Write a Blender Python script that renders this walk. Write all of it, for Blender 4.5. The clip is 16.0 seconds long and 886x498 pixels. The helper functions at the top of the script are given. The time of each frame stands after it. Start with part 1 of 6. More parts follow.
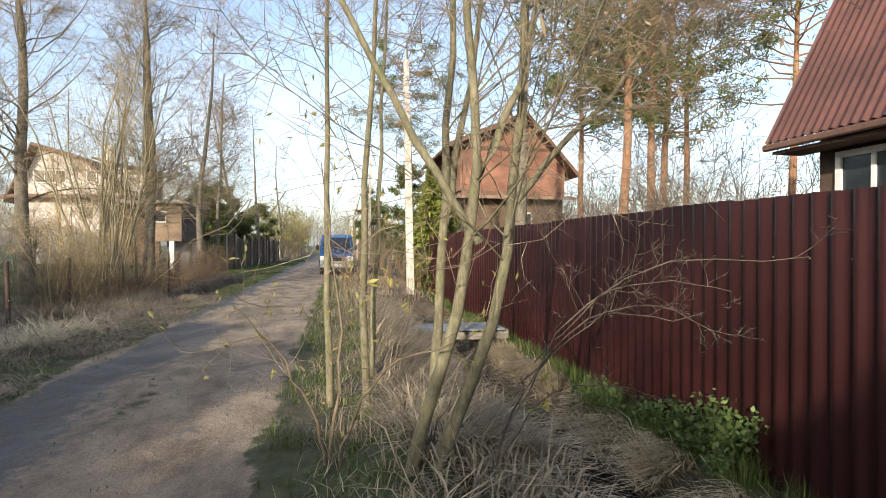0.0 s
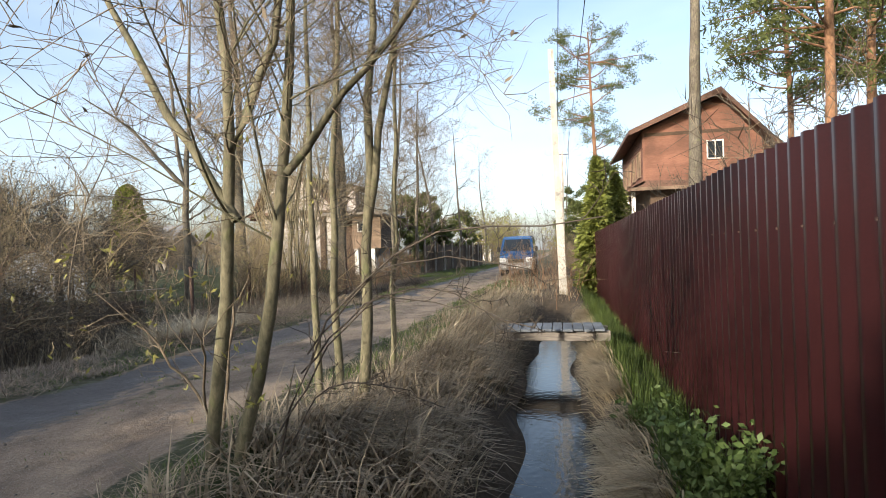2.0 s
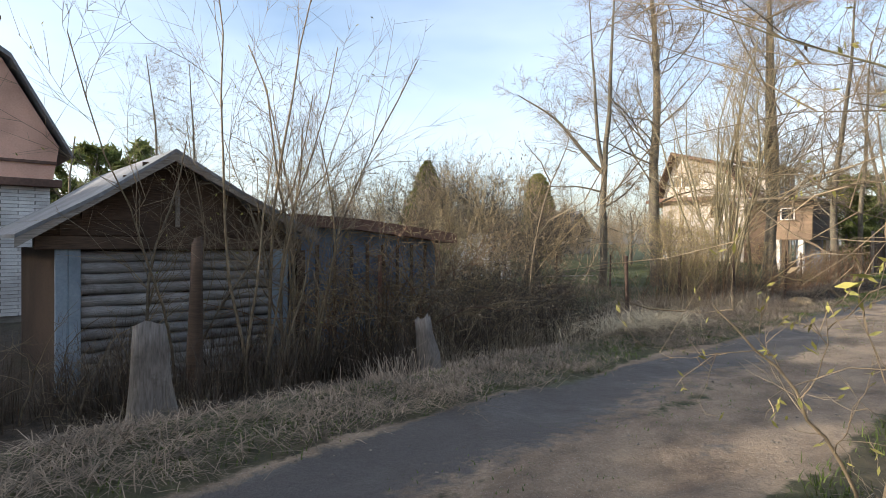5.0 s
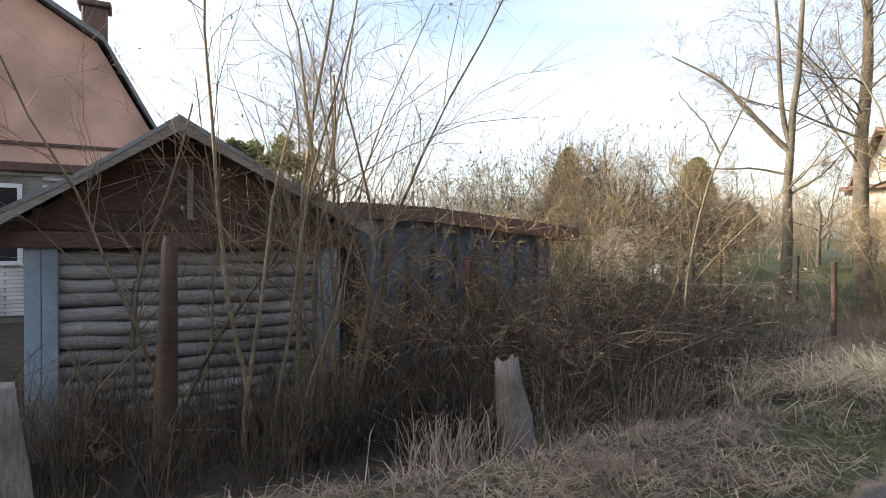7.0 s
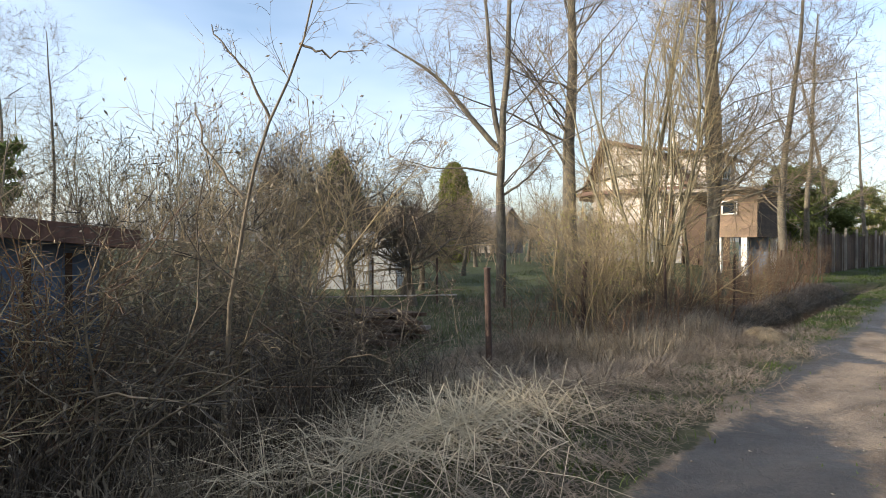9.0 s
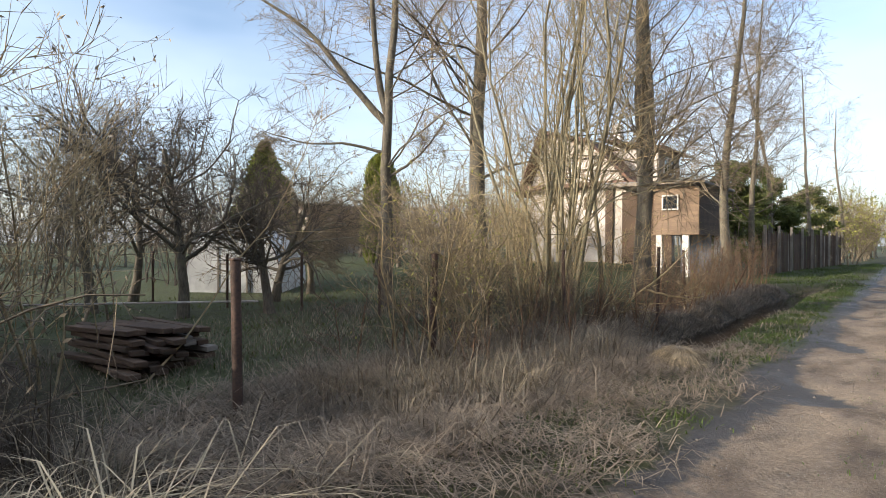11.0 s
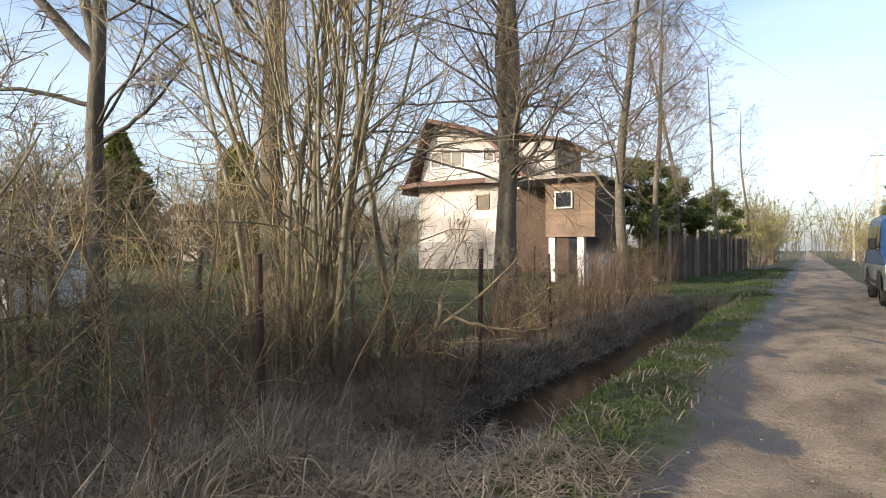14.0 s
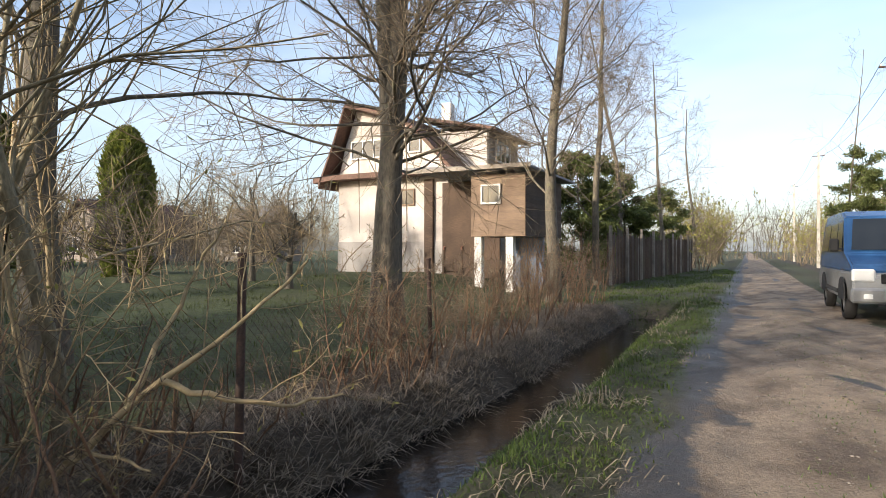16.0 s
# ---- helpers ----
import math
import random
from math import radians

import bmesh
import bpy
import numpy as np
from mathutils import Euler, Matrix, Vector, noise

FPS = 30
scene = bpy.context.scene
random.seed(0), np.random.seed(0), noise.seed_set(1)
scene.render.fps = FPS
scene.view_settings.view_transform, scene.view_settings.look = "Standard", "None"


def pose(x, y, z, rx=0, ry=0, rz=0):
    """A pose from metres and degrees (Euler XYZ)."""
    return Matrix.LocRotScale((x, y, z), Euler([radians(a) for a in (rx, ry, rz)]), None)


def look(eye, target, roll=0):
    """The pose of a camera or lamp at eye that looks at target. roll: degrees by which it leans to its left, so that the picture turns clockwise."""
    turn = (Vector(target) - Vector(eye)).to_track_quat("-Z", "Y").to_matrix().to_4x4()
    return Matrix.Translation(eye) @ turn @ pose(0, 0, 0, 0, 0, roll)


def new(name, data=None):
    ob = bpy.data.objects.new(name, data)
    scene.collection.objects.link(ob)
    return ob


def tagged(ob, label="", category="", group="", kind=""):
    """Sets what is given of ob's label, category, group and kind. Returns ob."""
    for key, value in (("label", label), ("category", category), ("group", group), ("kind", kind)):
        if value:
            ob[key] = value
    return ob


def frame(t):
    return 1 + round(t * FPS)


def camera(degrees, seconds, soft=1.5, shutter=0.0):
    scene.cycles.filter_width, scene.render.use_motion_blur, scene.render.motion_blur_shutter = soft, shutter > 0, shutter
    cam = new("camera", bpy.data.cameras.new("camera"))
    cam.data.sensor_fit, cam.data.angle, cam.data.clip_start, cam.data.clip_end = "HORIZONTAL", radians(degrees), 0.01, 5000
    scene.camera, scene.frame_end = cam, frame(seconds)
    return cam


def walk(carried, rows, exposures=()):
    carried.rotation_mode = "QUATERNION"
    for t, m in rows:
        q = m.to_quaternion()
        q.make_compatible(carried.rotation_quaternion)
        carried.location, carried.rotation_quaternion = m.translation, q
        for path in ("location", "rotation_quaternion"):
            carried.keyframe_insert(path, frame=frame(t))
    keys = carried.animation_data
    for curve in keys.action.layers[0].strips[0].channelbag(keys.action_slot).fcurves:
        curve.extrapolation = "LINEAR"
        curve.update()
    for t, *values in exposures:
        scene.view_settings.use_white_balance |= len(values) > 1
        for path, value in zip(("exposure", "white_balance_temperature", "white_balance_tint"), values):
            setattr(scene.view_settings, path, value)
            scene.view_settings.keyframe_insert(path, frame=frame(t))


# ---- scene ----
cam = camera(75.1, 16.0, 0.9)
PATH = [
    (0, (1.82, -3.2, 1.60), (2.179, -1.233, 1.59), 0.2),
    (0.5, (2.604, -2.994, 1.511), (2.996, -1.033, 1.502), -0.4),
    (1, (3.204, -2.774, 1.501), (3.595, -0.812, 1.489), -1.0),
    (1.5, (3.843, -2.751, 1.336), (3.954, -0.754, 1.339), -1.9),
    (2, (4.132, -2.774, 1.431), (3.734, -0.814, 1.443), -1.7),
    (2.5, (4.2, -2.768, 1.43), (3.562, -0.872, 1.446), -1.0),
    (3, (4.19, -2.76, 1.429), (3.45, -0.902, 1.44), -0.9),
    (3.5, (4.069, -2.808, 1.412), (3.238, -0.988, 1.424), -0.8),
    (4, (3.581, -2.828, 1.397), (2.559, -1.11, 1.403), -0.1),
    (4.5, (3.001, -2.617, 1.422), (1.778, -1.034, 1.41), -0.1),
    (4.7, (2.757, -2.56, 1.491), (1.421, -1.071, 1.475), 0.1),
    (6.8, (0.623, -0.508, 1.652), (-1.169, 0.379, 1.604), 0.6),
    (7, (0.533, -0.169, 1.635), (-1.234, 0.767, 1.581), 0.8),
    (7.5, (0.389, 0.821, 1.612), (-1.23, 1.993, 1.577), 0.4),
    (8, (0.298, 1.804, 1.573), (-1.216, 3.11, 1.546), 0.4),
    (8.5, (0.308, 2.688, 1.598), (-1.105, 4.104, 1.573), 0.2),
    (9, (0.244, 3.553, 1.63), (-1.116, 5.019, 1.603), 0.1),
    (11.5, (-0.309, 8.046, 1.35), (-1.56, 9.606, 1.336), 0.2),
    (12, (-0.348, 8.931, 1.34), (-1.578, 10.507, 1.33), 0.0),
    (12.5, (-0.426, 9.8, 1.342), (-1.582, 11.432, 1.335), 0.0),
    (13, (-0.519, 10.619, 1.354), (-1.652, 12.268, 1.35), 0.1),
    (13.5, (-0.561, 11.402, 1.373), (-1.642, 13.085, 1.375), -0.0),
    (14, (-0.673, 12.187, 1.33), (-1.74, 13.879, 1.335), 0.0),
    (14.5, (-0.689, 13.047, 1.306), (-1.722, 14.76, 1.31), -0.0),
    (15, (-0.775, 13.855, 1.282), (-1.749, 15.601, 1.289), -0.0),
    (15.5, (-0.816, 14.619, 1.335), (-1.749, 16.388, 1.341), -0.0),
    (16, (-0.902, 15.42, 1.372), (-1.836, 17.189, 1.377), 0.1),
]
EXPOSURES = [(0, 1.02, 6250, 10), (4.0, 0.9, 6150, 10), (6.8, 1.5, 6650, 12), (7.6, 1.32, 6500, 11), (9.0, 0.98, 6200, 10), (11.5, 0.96, 6200, 11), (16, 0.93, 6250, 12)]
walk(cam, [(t, look(eye, target, roll)) for t, eye, target, roll in PATH], EXPOSURES)

# world, sun and sky
SUN_EL, SUN_AZ = 17.5, 209.0          # degrees; azimuth clockwise from +y
world = bpy.data.worlds.new("world")
scene.world = world
world.use_nodes = True
wn = world.node_tree
sky = wn.nodes.new("ShaderNodeTexSky")
sky.sky_type, sky.sun_disc = "NISHITA", False
sky.sun_elevation, sky.sun_rotation = radians(SUN_EL), radians(SUN_AZ)
sky.air_density, sky.dust_density, sky.ozone_density = 1.0, 2.6, 1.3
# a thin even veil of high cloud over the whole sky
cloud_at = wn.nodes.new("ShaderNodeTexCoord")
cloud_map = wn.nodes.new("ShaderNodeMapping")
cloud_map.inputs["Scale"].default_value = (1.0, 1.0, 3.2)
cloud = wn.nodes.new("ShaderNodeTexNoise")
cloud.inputs["Scale"].default_value, cloud.inputs["Detail"].default_value, cloud.inputs["Roughness"].default_value = 1.8, 4, 0.5
veil = wn.nodes.new("ShaderNodeMapRange")
veil.inputs["From Min"].default_value, veil.inputs["From Max"].default_value = 0.30, 0.75
veil.inputs["To Min"].default_value, veil.inputs["To Max"].default_value = 0.04, 0.34
white = wn.nodes.new("ShaderNodeMix")
white.data_type = "RGBA"
white.inputs[7].default_value = (6.2, 6.5, 7.0, 1)
wn.links.new(cloud_at.outputs["Generated"], cloud_map.inputs[0])
wn.links.new(cloud_map.outputs[0], cloud.inputs["Vector"])
wn.links.new(cloud.outputs[0], veil.inputs["Value"])
wn.links.new(veil.outputs[0], white.inputs[0])
wn.links.new(sky.outputs[0], white.inputs[6])
wn.links.new(white.outputs[2], wn.nodes["Background"].inputs[0])
wn.nodes["Background"].inputs[1].default_value = 0.15
lamp = bpy.data.lights.new("sun", "SUN")
lamp.energy, lamp.angle, lamp.color = 3.4, radians(0.6), (1.0, 0.86, 0.68)
sun = new("sun", lamp)
sa, se = radians(SUN_AZ), radians(SUN_EL)
sun.matrix_world = look((0, 0, 30), (-math.sin(sa) * math.cos(se), -math.cos(sa) * math.cos(se), 30 - math.sin(se)))


# ---- materials ----
def nodes_of(name):
    m = bpy.data.materials.new(name)
    m.use_nodes = True
    t = m.node_tree
    return m, t, t.nodes["Principled BSDF"]


def noise_node(t, scale, detail=5.0, rough=0.6, stretch=None, coord="Object"):
    tc = t.nodes.new("ShaderNodeTexCoord")
    n = t.nodes.new("ShaderNodeTexNoise")
    n.inputs["Scale"].default_value, n.inputs["Detail"].default_value, n.inputs["Roughness"].default_value = scale, detail, rough
    if stretch:
        mp = t.nodes.new("ShaderNodeMapping")
        mp.inputs["Scale"].default_value = stretch
        t.links.new(tc.outputs[coord], mp.inputs[0])
        t.links.new(mp.outputs[0], n.inputs["Vector"])
    else:
        t.links.new(tc.outputs[coord], n.inputs["Vector"])
    return n


def ramp(t, src, stops):
    r = t.nodes.new("ShaderNodeValToRGB")
    el = r.color_ramp.elements
    while len(el) < len(stops):
        el.new(0.5)
    for e, (p, c) in zip(el, stops):
        e.position, e.color = p, (*c, 1)
    t.links.new(src, r.inputs[0])
    return r.outputs[0]


def mixc(t, fac, a, b, mode="MIX"):
    m = t.nodes.new("ShaderNodeMix")
    m.data_type, m.blend_type = "RGBA", mode
    for sock, v in ((m.inputs[0], fac), (m.inputs[6], a), (m.inputs[7], b)):
        if isinstance(v, (int, float)):
            sock.default_value = v
        elif isinstance(v, tuple):
            sock.default_value = (*v, 1)
        else:
            t.links.new(v, sock)
    return m.outputs[2]


def bump(t, bsdf, src, strength, dist):
    b = t.nodes.new("ShaderNodeBump")
    b.inputs["Strength"].default_value, b.inputs["Distance"].default_value = strength, dist
    t.links.new(src, b.inputs["Height"])
    t.links.new(b.outputs[0], bsdf.inputs["Normal"])


def surface(name, c1, c2, fine=30.0, coarse=1.5, rough=0.8, metal=0.0, bumps=0.3, dist=0.01, stretch=None, vary=0.0, stain=None, translucent=0.0):
    """Two-scale colour variation with grain relief; vary shifts each piece or island."""
    m, t, b = nodes_of(name)
    n1 = noise_node(t, fine, 4, 0.65, stretch)
    n2 = noise_node(t, coarse, 3, 0.5)
    col = ramp(t, n1.outputs[0], [(0.3, c1), (0.7, c2)])
    dark = ramp(t, n2.outputs[0], [(0.35, (0.62, 0.6, 0.58)), (0.65, (1.12, 1.1, 1.08))])
    col = mixc(t, 0.8, col, dark, "MULTIPLY")
    if stain:
        n3 = noise_node(t, coarse * 2.3, 6, 0.7)
        col = mixc(t, ramp(t, n3.outputs[0], [(0.55, (0, 0, 0)), (0.7, (1, 1, 1))]), col, stain)
    if vary:
        oi = t.nodes.new("ShaderNodeObjectInfo")
        ge = t.nodes.new("ShaderNodeNewGeometry")
        add = t.nodes.new("ShaderNodeMath")
        add.operation = "ADD"
        t.links.new(oi.outputs["Random"], add.inputs[0])
        t.links.new(ge.outputs["Random Per Island"], add.inputs[1])
        fr = t.nodes.new("ShaderNodeMath")
        fr.operation = "FRACT"
        t.links.new(add.outputs[0], fr.inputs[0])
        v = ramp(t, fr.outputs[0], [(0.0, (1 - vary,) * 3), (1.0, (1 + vary, 1 + vary * 0.95, 1 + vary * 0.85))])
        col = mixc(t, 1.0, col, v, "MULTIPLY")
    t.links.new(col, b.inputs["Base Color"])
    b.inputs["Roughness"].default_value, b.inputs["Metallic"].default_value = rough, metal
    if bumps:
        bump(t, b, n1.outputs[0], bumps, dist)
    if translucent:
        tr = t.nodes.new("ShaderNodeBsdfTranslucent")
        t.links.new(col, tr.inputs[0])
        ms = t.nodes.new("ShaderNodeMixShader")
        ms.inputs[0].default_value = translucent
        t.links.new(b.outputs[0], ms.inputs[1])
        t.links.new(tr.outputs[0], ms.inputs[2])
        t.links.new(ms.outputs[0], t.nodes["Material Output"].inputs[0])
    return m


def ground_material():
    m, t, b = nodes_of("earth")

    def att(n):
        a = t.nodes.new("ShaderNodeAttribute")
        a.attribute_name = n
        return a.outputs["Fac"]
    fine, mid, big = noise_node(t, 45, 6, 0.7), noise_node(t, 6, 5, 0.65), noise_node(t, 0.9, 4, 0.6)
    patch = noise_node(t, 1.3, 7, 0.62, stretch=(1.3, 0.75, 1.0))
    soil = ramp(t, mid.outputs[0], [(0.3, (0.03, 0.023, 0.016)), (0.7, (0.10, 0.077, 0.05))])
    green = ramp(t, mid.outputs[0], [(0.3, (0.030, 0.040, 0.012)), (0.7, (0.070, 0.088, 0.026))])
    sand = ramp(t, fine.outputs[0], [(0.25, (0.17, 0.132, 0.095)), (0.75, (0.34, 0.28, 0.21))])
    sand = mixc(t, 0.9, sand, ramp(t, patch.outputs[0], [(0.34, (0.40, 0.36, 0.34)), (0.44, (0.74, 0.68, 0.63)), (0.52, (1.0, 0.95, 0.9)), (0.64, (1.32, 1.24, 1.14))]), "MULTIPLY")
    grit = noise_node(t, 140, 2, 0.5)
    sand = mixc(t, ramp(t, grit.outputs[0], [(0.66, (0, 0, 0)), (0.70, (1, 1, 1))]), sand, (0.42, 0.39, 0.35))
    # dark tone for wet ground and for the shade painted on the lane edge
    wet_shade = ramp(t, fine.outputs[0], [(0.3, (0.044, 0.040, 0.037)), (0.7, (0.100, 0.090, 0.083))])
    col = mixc(t, att("green"), soil, green)
    edge = t.nodes.new("ShaderNodeMath")
    edge.operation = "ADD"
    mm = t.nodes.new("ShaderNodeMath")
    mm.operation, mm.inputs[1].default_value, mm.inputs[2].default_value = "MULTIPLY_ADD", 0.9, -0.45
    t.links.new(mid.outputs[0], mm.inputs[0])
    t.links.new(att("road"), edge.inputs[0])
    t.links.new(mm.outputs[0], edge.inputs[1])
    rmask = ramp(t, edge.outputs[0], [(0.42, (0, 0, 0)), (0.6, (1, 1, 1))])
    edge2 = t.nodes.new("ShaderNodeMath")
    edge2.operation = "ADD"
    t.links.new(att("wet_shade"), edge2.inputs[0])
    t.links.new(mm.outputs[0], edge2.inputs[1])
    wmask = ramp(t, edge2.outputs[0], [(0.4, (0, 0, 0)), (0.62, (1, 1, 1))])
    col = mixc(t, rmask, col, mixc(t, wmask, sand, wet_shade))
    t.links.new(col, b.inputs["Base Color"])
    rr = mixc(t, wmask, (0.95, 0.95, 0.95), ramp(t, big.outputs[0], [(0.38, (0.5, 0.5, 0.5)), (0.52, (0.68, 0.68, 0.68))]))
    t.links.new(rr, b.inputs["Roughness"])
    hsum = t.nodes.new("ShaderNodeMath")
    hsum.operation, hsum.inputs[1].default_value = "MULTIPLY_ADD", 2.5
    t.links.new(mid.outputs[0], hsum.inputs[0])
    t.links.new(fine.outputs[0], hsum.inputs[2])
    bump(t, b, hsum.outputs[0], 0.8, 0.03)
    return m


def glass_material(name, tint=(0.02, 0.025, 0.03), rough=0.06):
    m, t, b = nodes_of(name)
    b.inputs["Base Color"].default_value = (*tint, 1)
    b.inputs["Roughness"].default_value = rough
    b.inputs["Specular IOR Level"].default_value = 0.5
    return m


def water_material():
    m, t, b = nodes_of("ditch water")
    b.inputs["Base Color"].default_value = (0.010, 0.010, 0.010, 1)
    b.inputs["Roughness"].default_value = 0.04
    b.inputs["IOR"].default_value = 1.33
    n = noise_node(t, 16, 3, 0.5, stretch=(1.0, 0.6, 1.0))
    bump(t, b, n.outputs[0], 0.3, 0.012)
    return m


EARTH, WATER = ground_material(), water_material()
BARK_ALDER = surface("alder bark", (0.10, 0.095, 0.055), (0.26, 0.235, 0.145), 40, 2.5, 0.85, bumps=0.5, stretch=(1, 1, 0.35), stain=(0.14, 0.15, 0.06))
BARK_DARK = surface("grey bark", (0.075, 0.066, 0.052), (0.21, 0.185, 0.14), 30, 2.0, 0.9, bumps=0.6, stretch=(1, 1, 0.25), stain=(0.17, 0.16, 0.09))
TWIG = surface("twig bark", (0.14, 0.11, 0.072), (0.33, 0.265, 0.175), 12, 1.2, 0.8, bumps=0, vary=0.3)
TWIG_DARK = surface("dark twig bark", (0.055, 0.045, 0.036), (0.14, 0.115, 0.085), 12, 1.2, 0.85, bumps=0, vary=0.3)
TWIG_PALE = surface("pale stem bark", (0.24, 0.185, 0.10), (0.48, 0.385, 0.22), 12, 1.2, 0.8, bumps=0, vary=0.3)
TWIG_RED = surface("reddish twig bark", (0.13, 0.078, 0.047), (0.27, 0.165, 0.095), 12, 1.2, 0.8, bumps=0, vary=0.3)
BARK_PINE = surface("pine bark", (0.16, 0.085, 0.045), (0.36, 0.20, 0.11), 14, 1.0, 0.9, bumps=0.7, dist=0.02, stretch=(1, 1, 0.4))
BARK_BIRCH = surface("pale concrete", (0.42, 0.40, 0.35), (0.60, 0.57, 0.50), 25, 2.0, 0.85, bumps=0.3, stain=(0.2, 0.19, 0.17))
NEEDLE = surface("pine needles", (0.08, 0.11, 0.03), (0.20, 0.23, 0.07), 8, 0.9, 0.7, bumps=0, vary=0.35, translucent=0.4)
SPRUCE = surface("thuja scales", (0.11, 0.14, 0.024), (0.26, 0.29, 0.06), 8, 0.9, 0.7, bumps=0, vary=0.35, translucent=0.25)
BUD = surface("willow buds", (0.22, 0.22, 0.05), (0.42, 0.40, 0.12), 8, 1.0, 0.7, bumps=0, vary=0.3, translucent=0.3)
LEAF = surface("young leaves", (0.07, 0.13, 0.03), (0.18, 0.26, 0.08), 8, 1.0, 0.6, bumps=0, vary=0.3, translucent=0.3)
HAY = surface("dry grass", (0.20, 0.165, 0.115), (0.48, 0.41, 0.295), 5, 0.9, 0.8, bumps=0, vary=0.5, translucent=0.25)
# dry stalks with the shade of the hollow put into their colour
HAY_SHADED = surface("old reed stalks darkened for shade", (0.05, 0.04, 0.03), (0.14, 0.11, 0.08), 5, 0.9, 0.85, bumps=0, vary=0.35, translucent=0.15)
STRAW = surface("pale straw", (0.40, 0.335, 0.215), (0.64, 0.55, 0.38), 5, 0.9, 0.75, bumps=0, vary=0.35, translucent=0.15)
GRASS = surface("fresh grass", (0.05, 0.088, 0.015), (0.135, 0.185, 0.04), 5, 0.8, 0.65, bumps=0, vary=0.35, translucent=0.35)
LAWN = surface("thin lawn grass", (0.045, 0.066, 0.016), (0.11, 0.135, 0.034), 5, 0.8, 0.7, bumps=0, vary=0.35, translucent=0.3)
HAY_GREY = surface("matted grey-brown grass", (0.165, 0.132, 0.10), (0.41, 0.34, 0.255), 5, 0.9, 0.85, bumps=0, vary=0.5, translucent=0.2)
PLANK_BLUE = surface("blue-grey weathered planks", (0.12, 0.14, 0.165), (0.21, 0.235, 0.26), 24, 1.5, 0.85, bumps=0.4, stretch=(3.0, 0.3, 1.0), vary=0.2)
FENCE_RED = surface("maroon coated steel", (0.026, 0.0072, 0.0078), (0.036, 0.0098, 0.0106), 60, 0.8, 0.34, bumps=0.05, dist=0.002)
ROOF_RED = surface("rust red roof sheet", (0.075, 0.029, 0.022), (0.12, 0.048, 0.035), 10, 0.9, 0.6, bumps=0.1)
ROOF_DARK = surface("brown roofing", (0.10, 0.055, 0.04), (0.18, 0.10, 0.07), 12, 0.8, 0.75, bumps=0.2)
ROOF_GREY = surface("grey slate roofing", (0.16, 0.17, 0.18), (0.27, 0.28, 0.29), 12, 0.9, 0.7, bumps=0.2)
WOOD_OLD = surface("weathered boards", (0.17, 0.15, 0.13), (0.35, 0.32, 0.28), 22, 1.2, 0.9, bumps=0.5, stretch=(0.2, 0.2, 3.0), vary=0.2)
WOOD_DARK = surface("dark stained boards", (0.06, 0.04, 0.028), (0.13, 0.085, 0.055), 22, 1.2, 0.85, bumps=0.4, stretch=(0.25, 0.25, 3.0), vary=0.2)
WOOD_RED = surface("red brown boards", (0.17, 0.08, 0.055), (0.25, 0.125, 0.085), 22, 1.2, 0.8, bumps=0.3, stretch=(0.25, 0.25, 3.0), vary=0.12)
WOOD_TAN = surface("tan weatherboard", (0.155, 0.11, 0.077), (0.27, 0.195, 0.135), 22, 1.2, 0.85, bumps=0.3, stretch=(0.25, 0.25, 3.0), vary=0.12)
PLASTER = surface("cream plaster", (0.46, 0.43, 0.40), (0.62, 0.58, 0.54), 30, 0.8, 0.9, bumps=0.2)
PLINTH = surface("grey render", (0.33, 0.32, 0.31), (0.46, 0.44, 0.42), 25, 0.9, 0.92, bumps=0.3)
PINK = surface("salmon plaster", (0.62, 0.36, 0.26), (0.72, 0.44, 0.33), 25, 0.7, 0.9, bumps=0.2)
BRICK = surface("white brick", (0.62, 0.60, 0.57), (0.76, 0.74, 0.70), 35, 1.0, 0.9, bumps=0.3, vary=0.1)
WHITE = surface("white paint", (0.70, 0.69, 0.66), (0.82, 0.81, 0.78), 30, 1.0, 0.6, bumps=0.05)
METAL_BLUE = surface("blue grey painted steel", (0.24, 0.31, 0.37), (0.32, 0.39, 0.45), 30, 1.5, 0.5, bumps=0.05)
METAL_DARK = surface("rusty iron", (0.05, 0.035, 0.028), (0.12, 0.07, 0.05), 40, 2.0, 0.8, bumps=0.3)
BLUE_SHEET = surface("blue painted sheet", (0.085, 0.13, 0.21), (0.14, 0.20, 0.29), 14, 1.0, 0.6, bumps=0.1)
RUBBER = surface("rubber", (0.018, 0.018, 0.018), (0.03, 0.03, 0.03), 40, 2, 0.8, bumps=0.1)
VAN_BLUE = surface("blue car paint", (0.025, 0.085, 0.22), (0.03, 0.10, 0.25), 10, 0.8, 0.25, bumps=0)
VAN_GREY = surface("silver grey car paint", (0.30, 0.31, 0.31), (0.36, 0.37, 0.37), 10, 0.8, 0.3, 0.3, bumps=0, stain=(0.22, 0.20, 0.17))
FILM = surface("clouded greenhouse film", (0.50, 0.53, 0.55), (0.64, 0.67, 0.68), 6, 0.8, 0.4, bumps=0.1)
GLASS = glass_material("window glass")
GLASS_TEAL = glass_material("teal window glass", (0.05, 0.17, 0.19), 0.12)
LENS = glass_material("headlight lens", (0.75, 0.76, 0.74), 0.1)
PEBBLE = surface("dusty pebbles", (0.12, 0.105, 0.09), (0.30, 0.27, 0.23), 25, 2, 0.9, bumps=0.2, vary=0.3)
STUMP = surface("grey rotting wood", (0.13, 0.115, 0.10), (0.30, 0.27, 0.24), 18, 2, 0.9, bumps=0.6, stretch=(2.5, 2.5, 0.3), stain=(0.10, 0.085, 0.065))
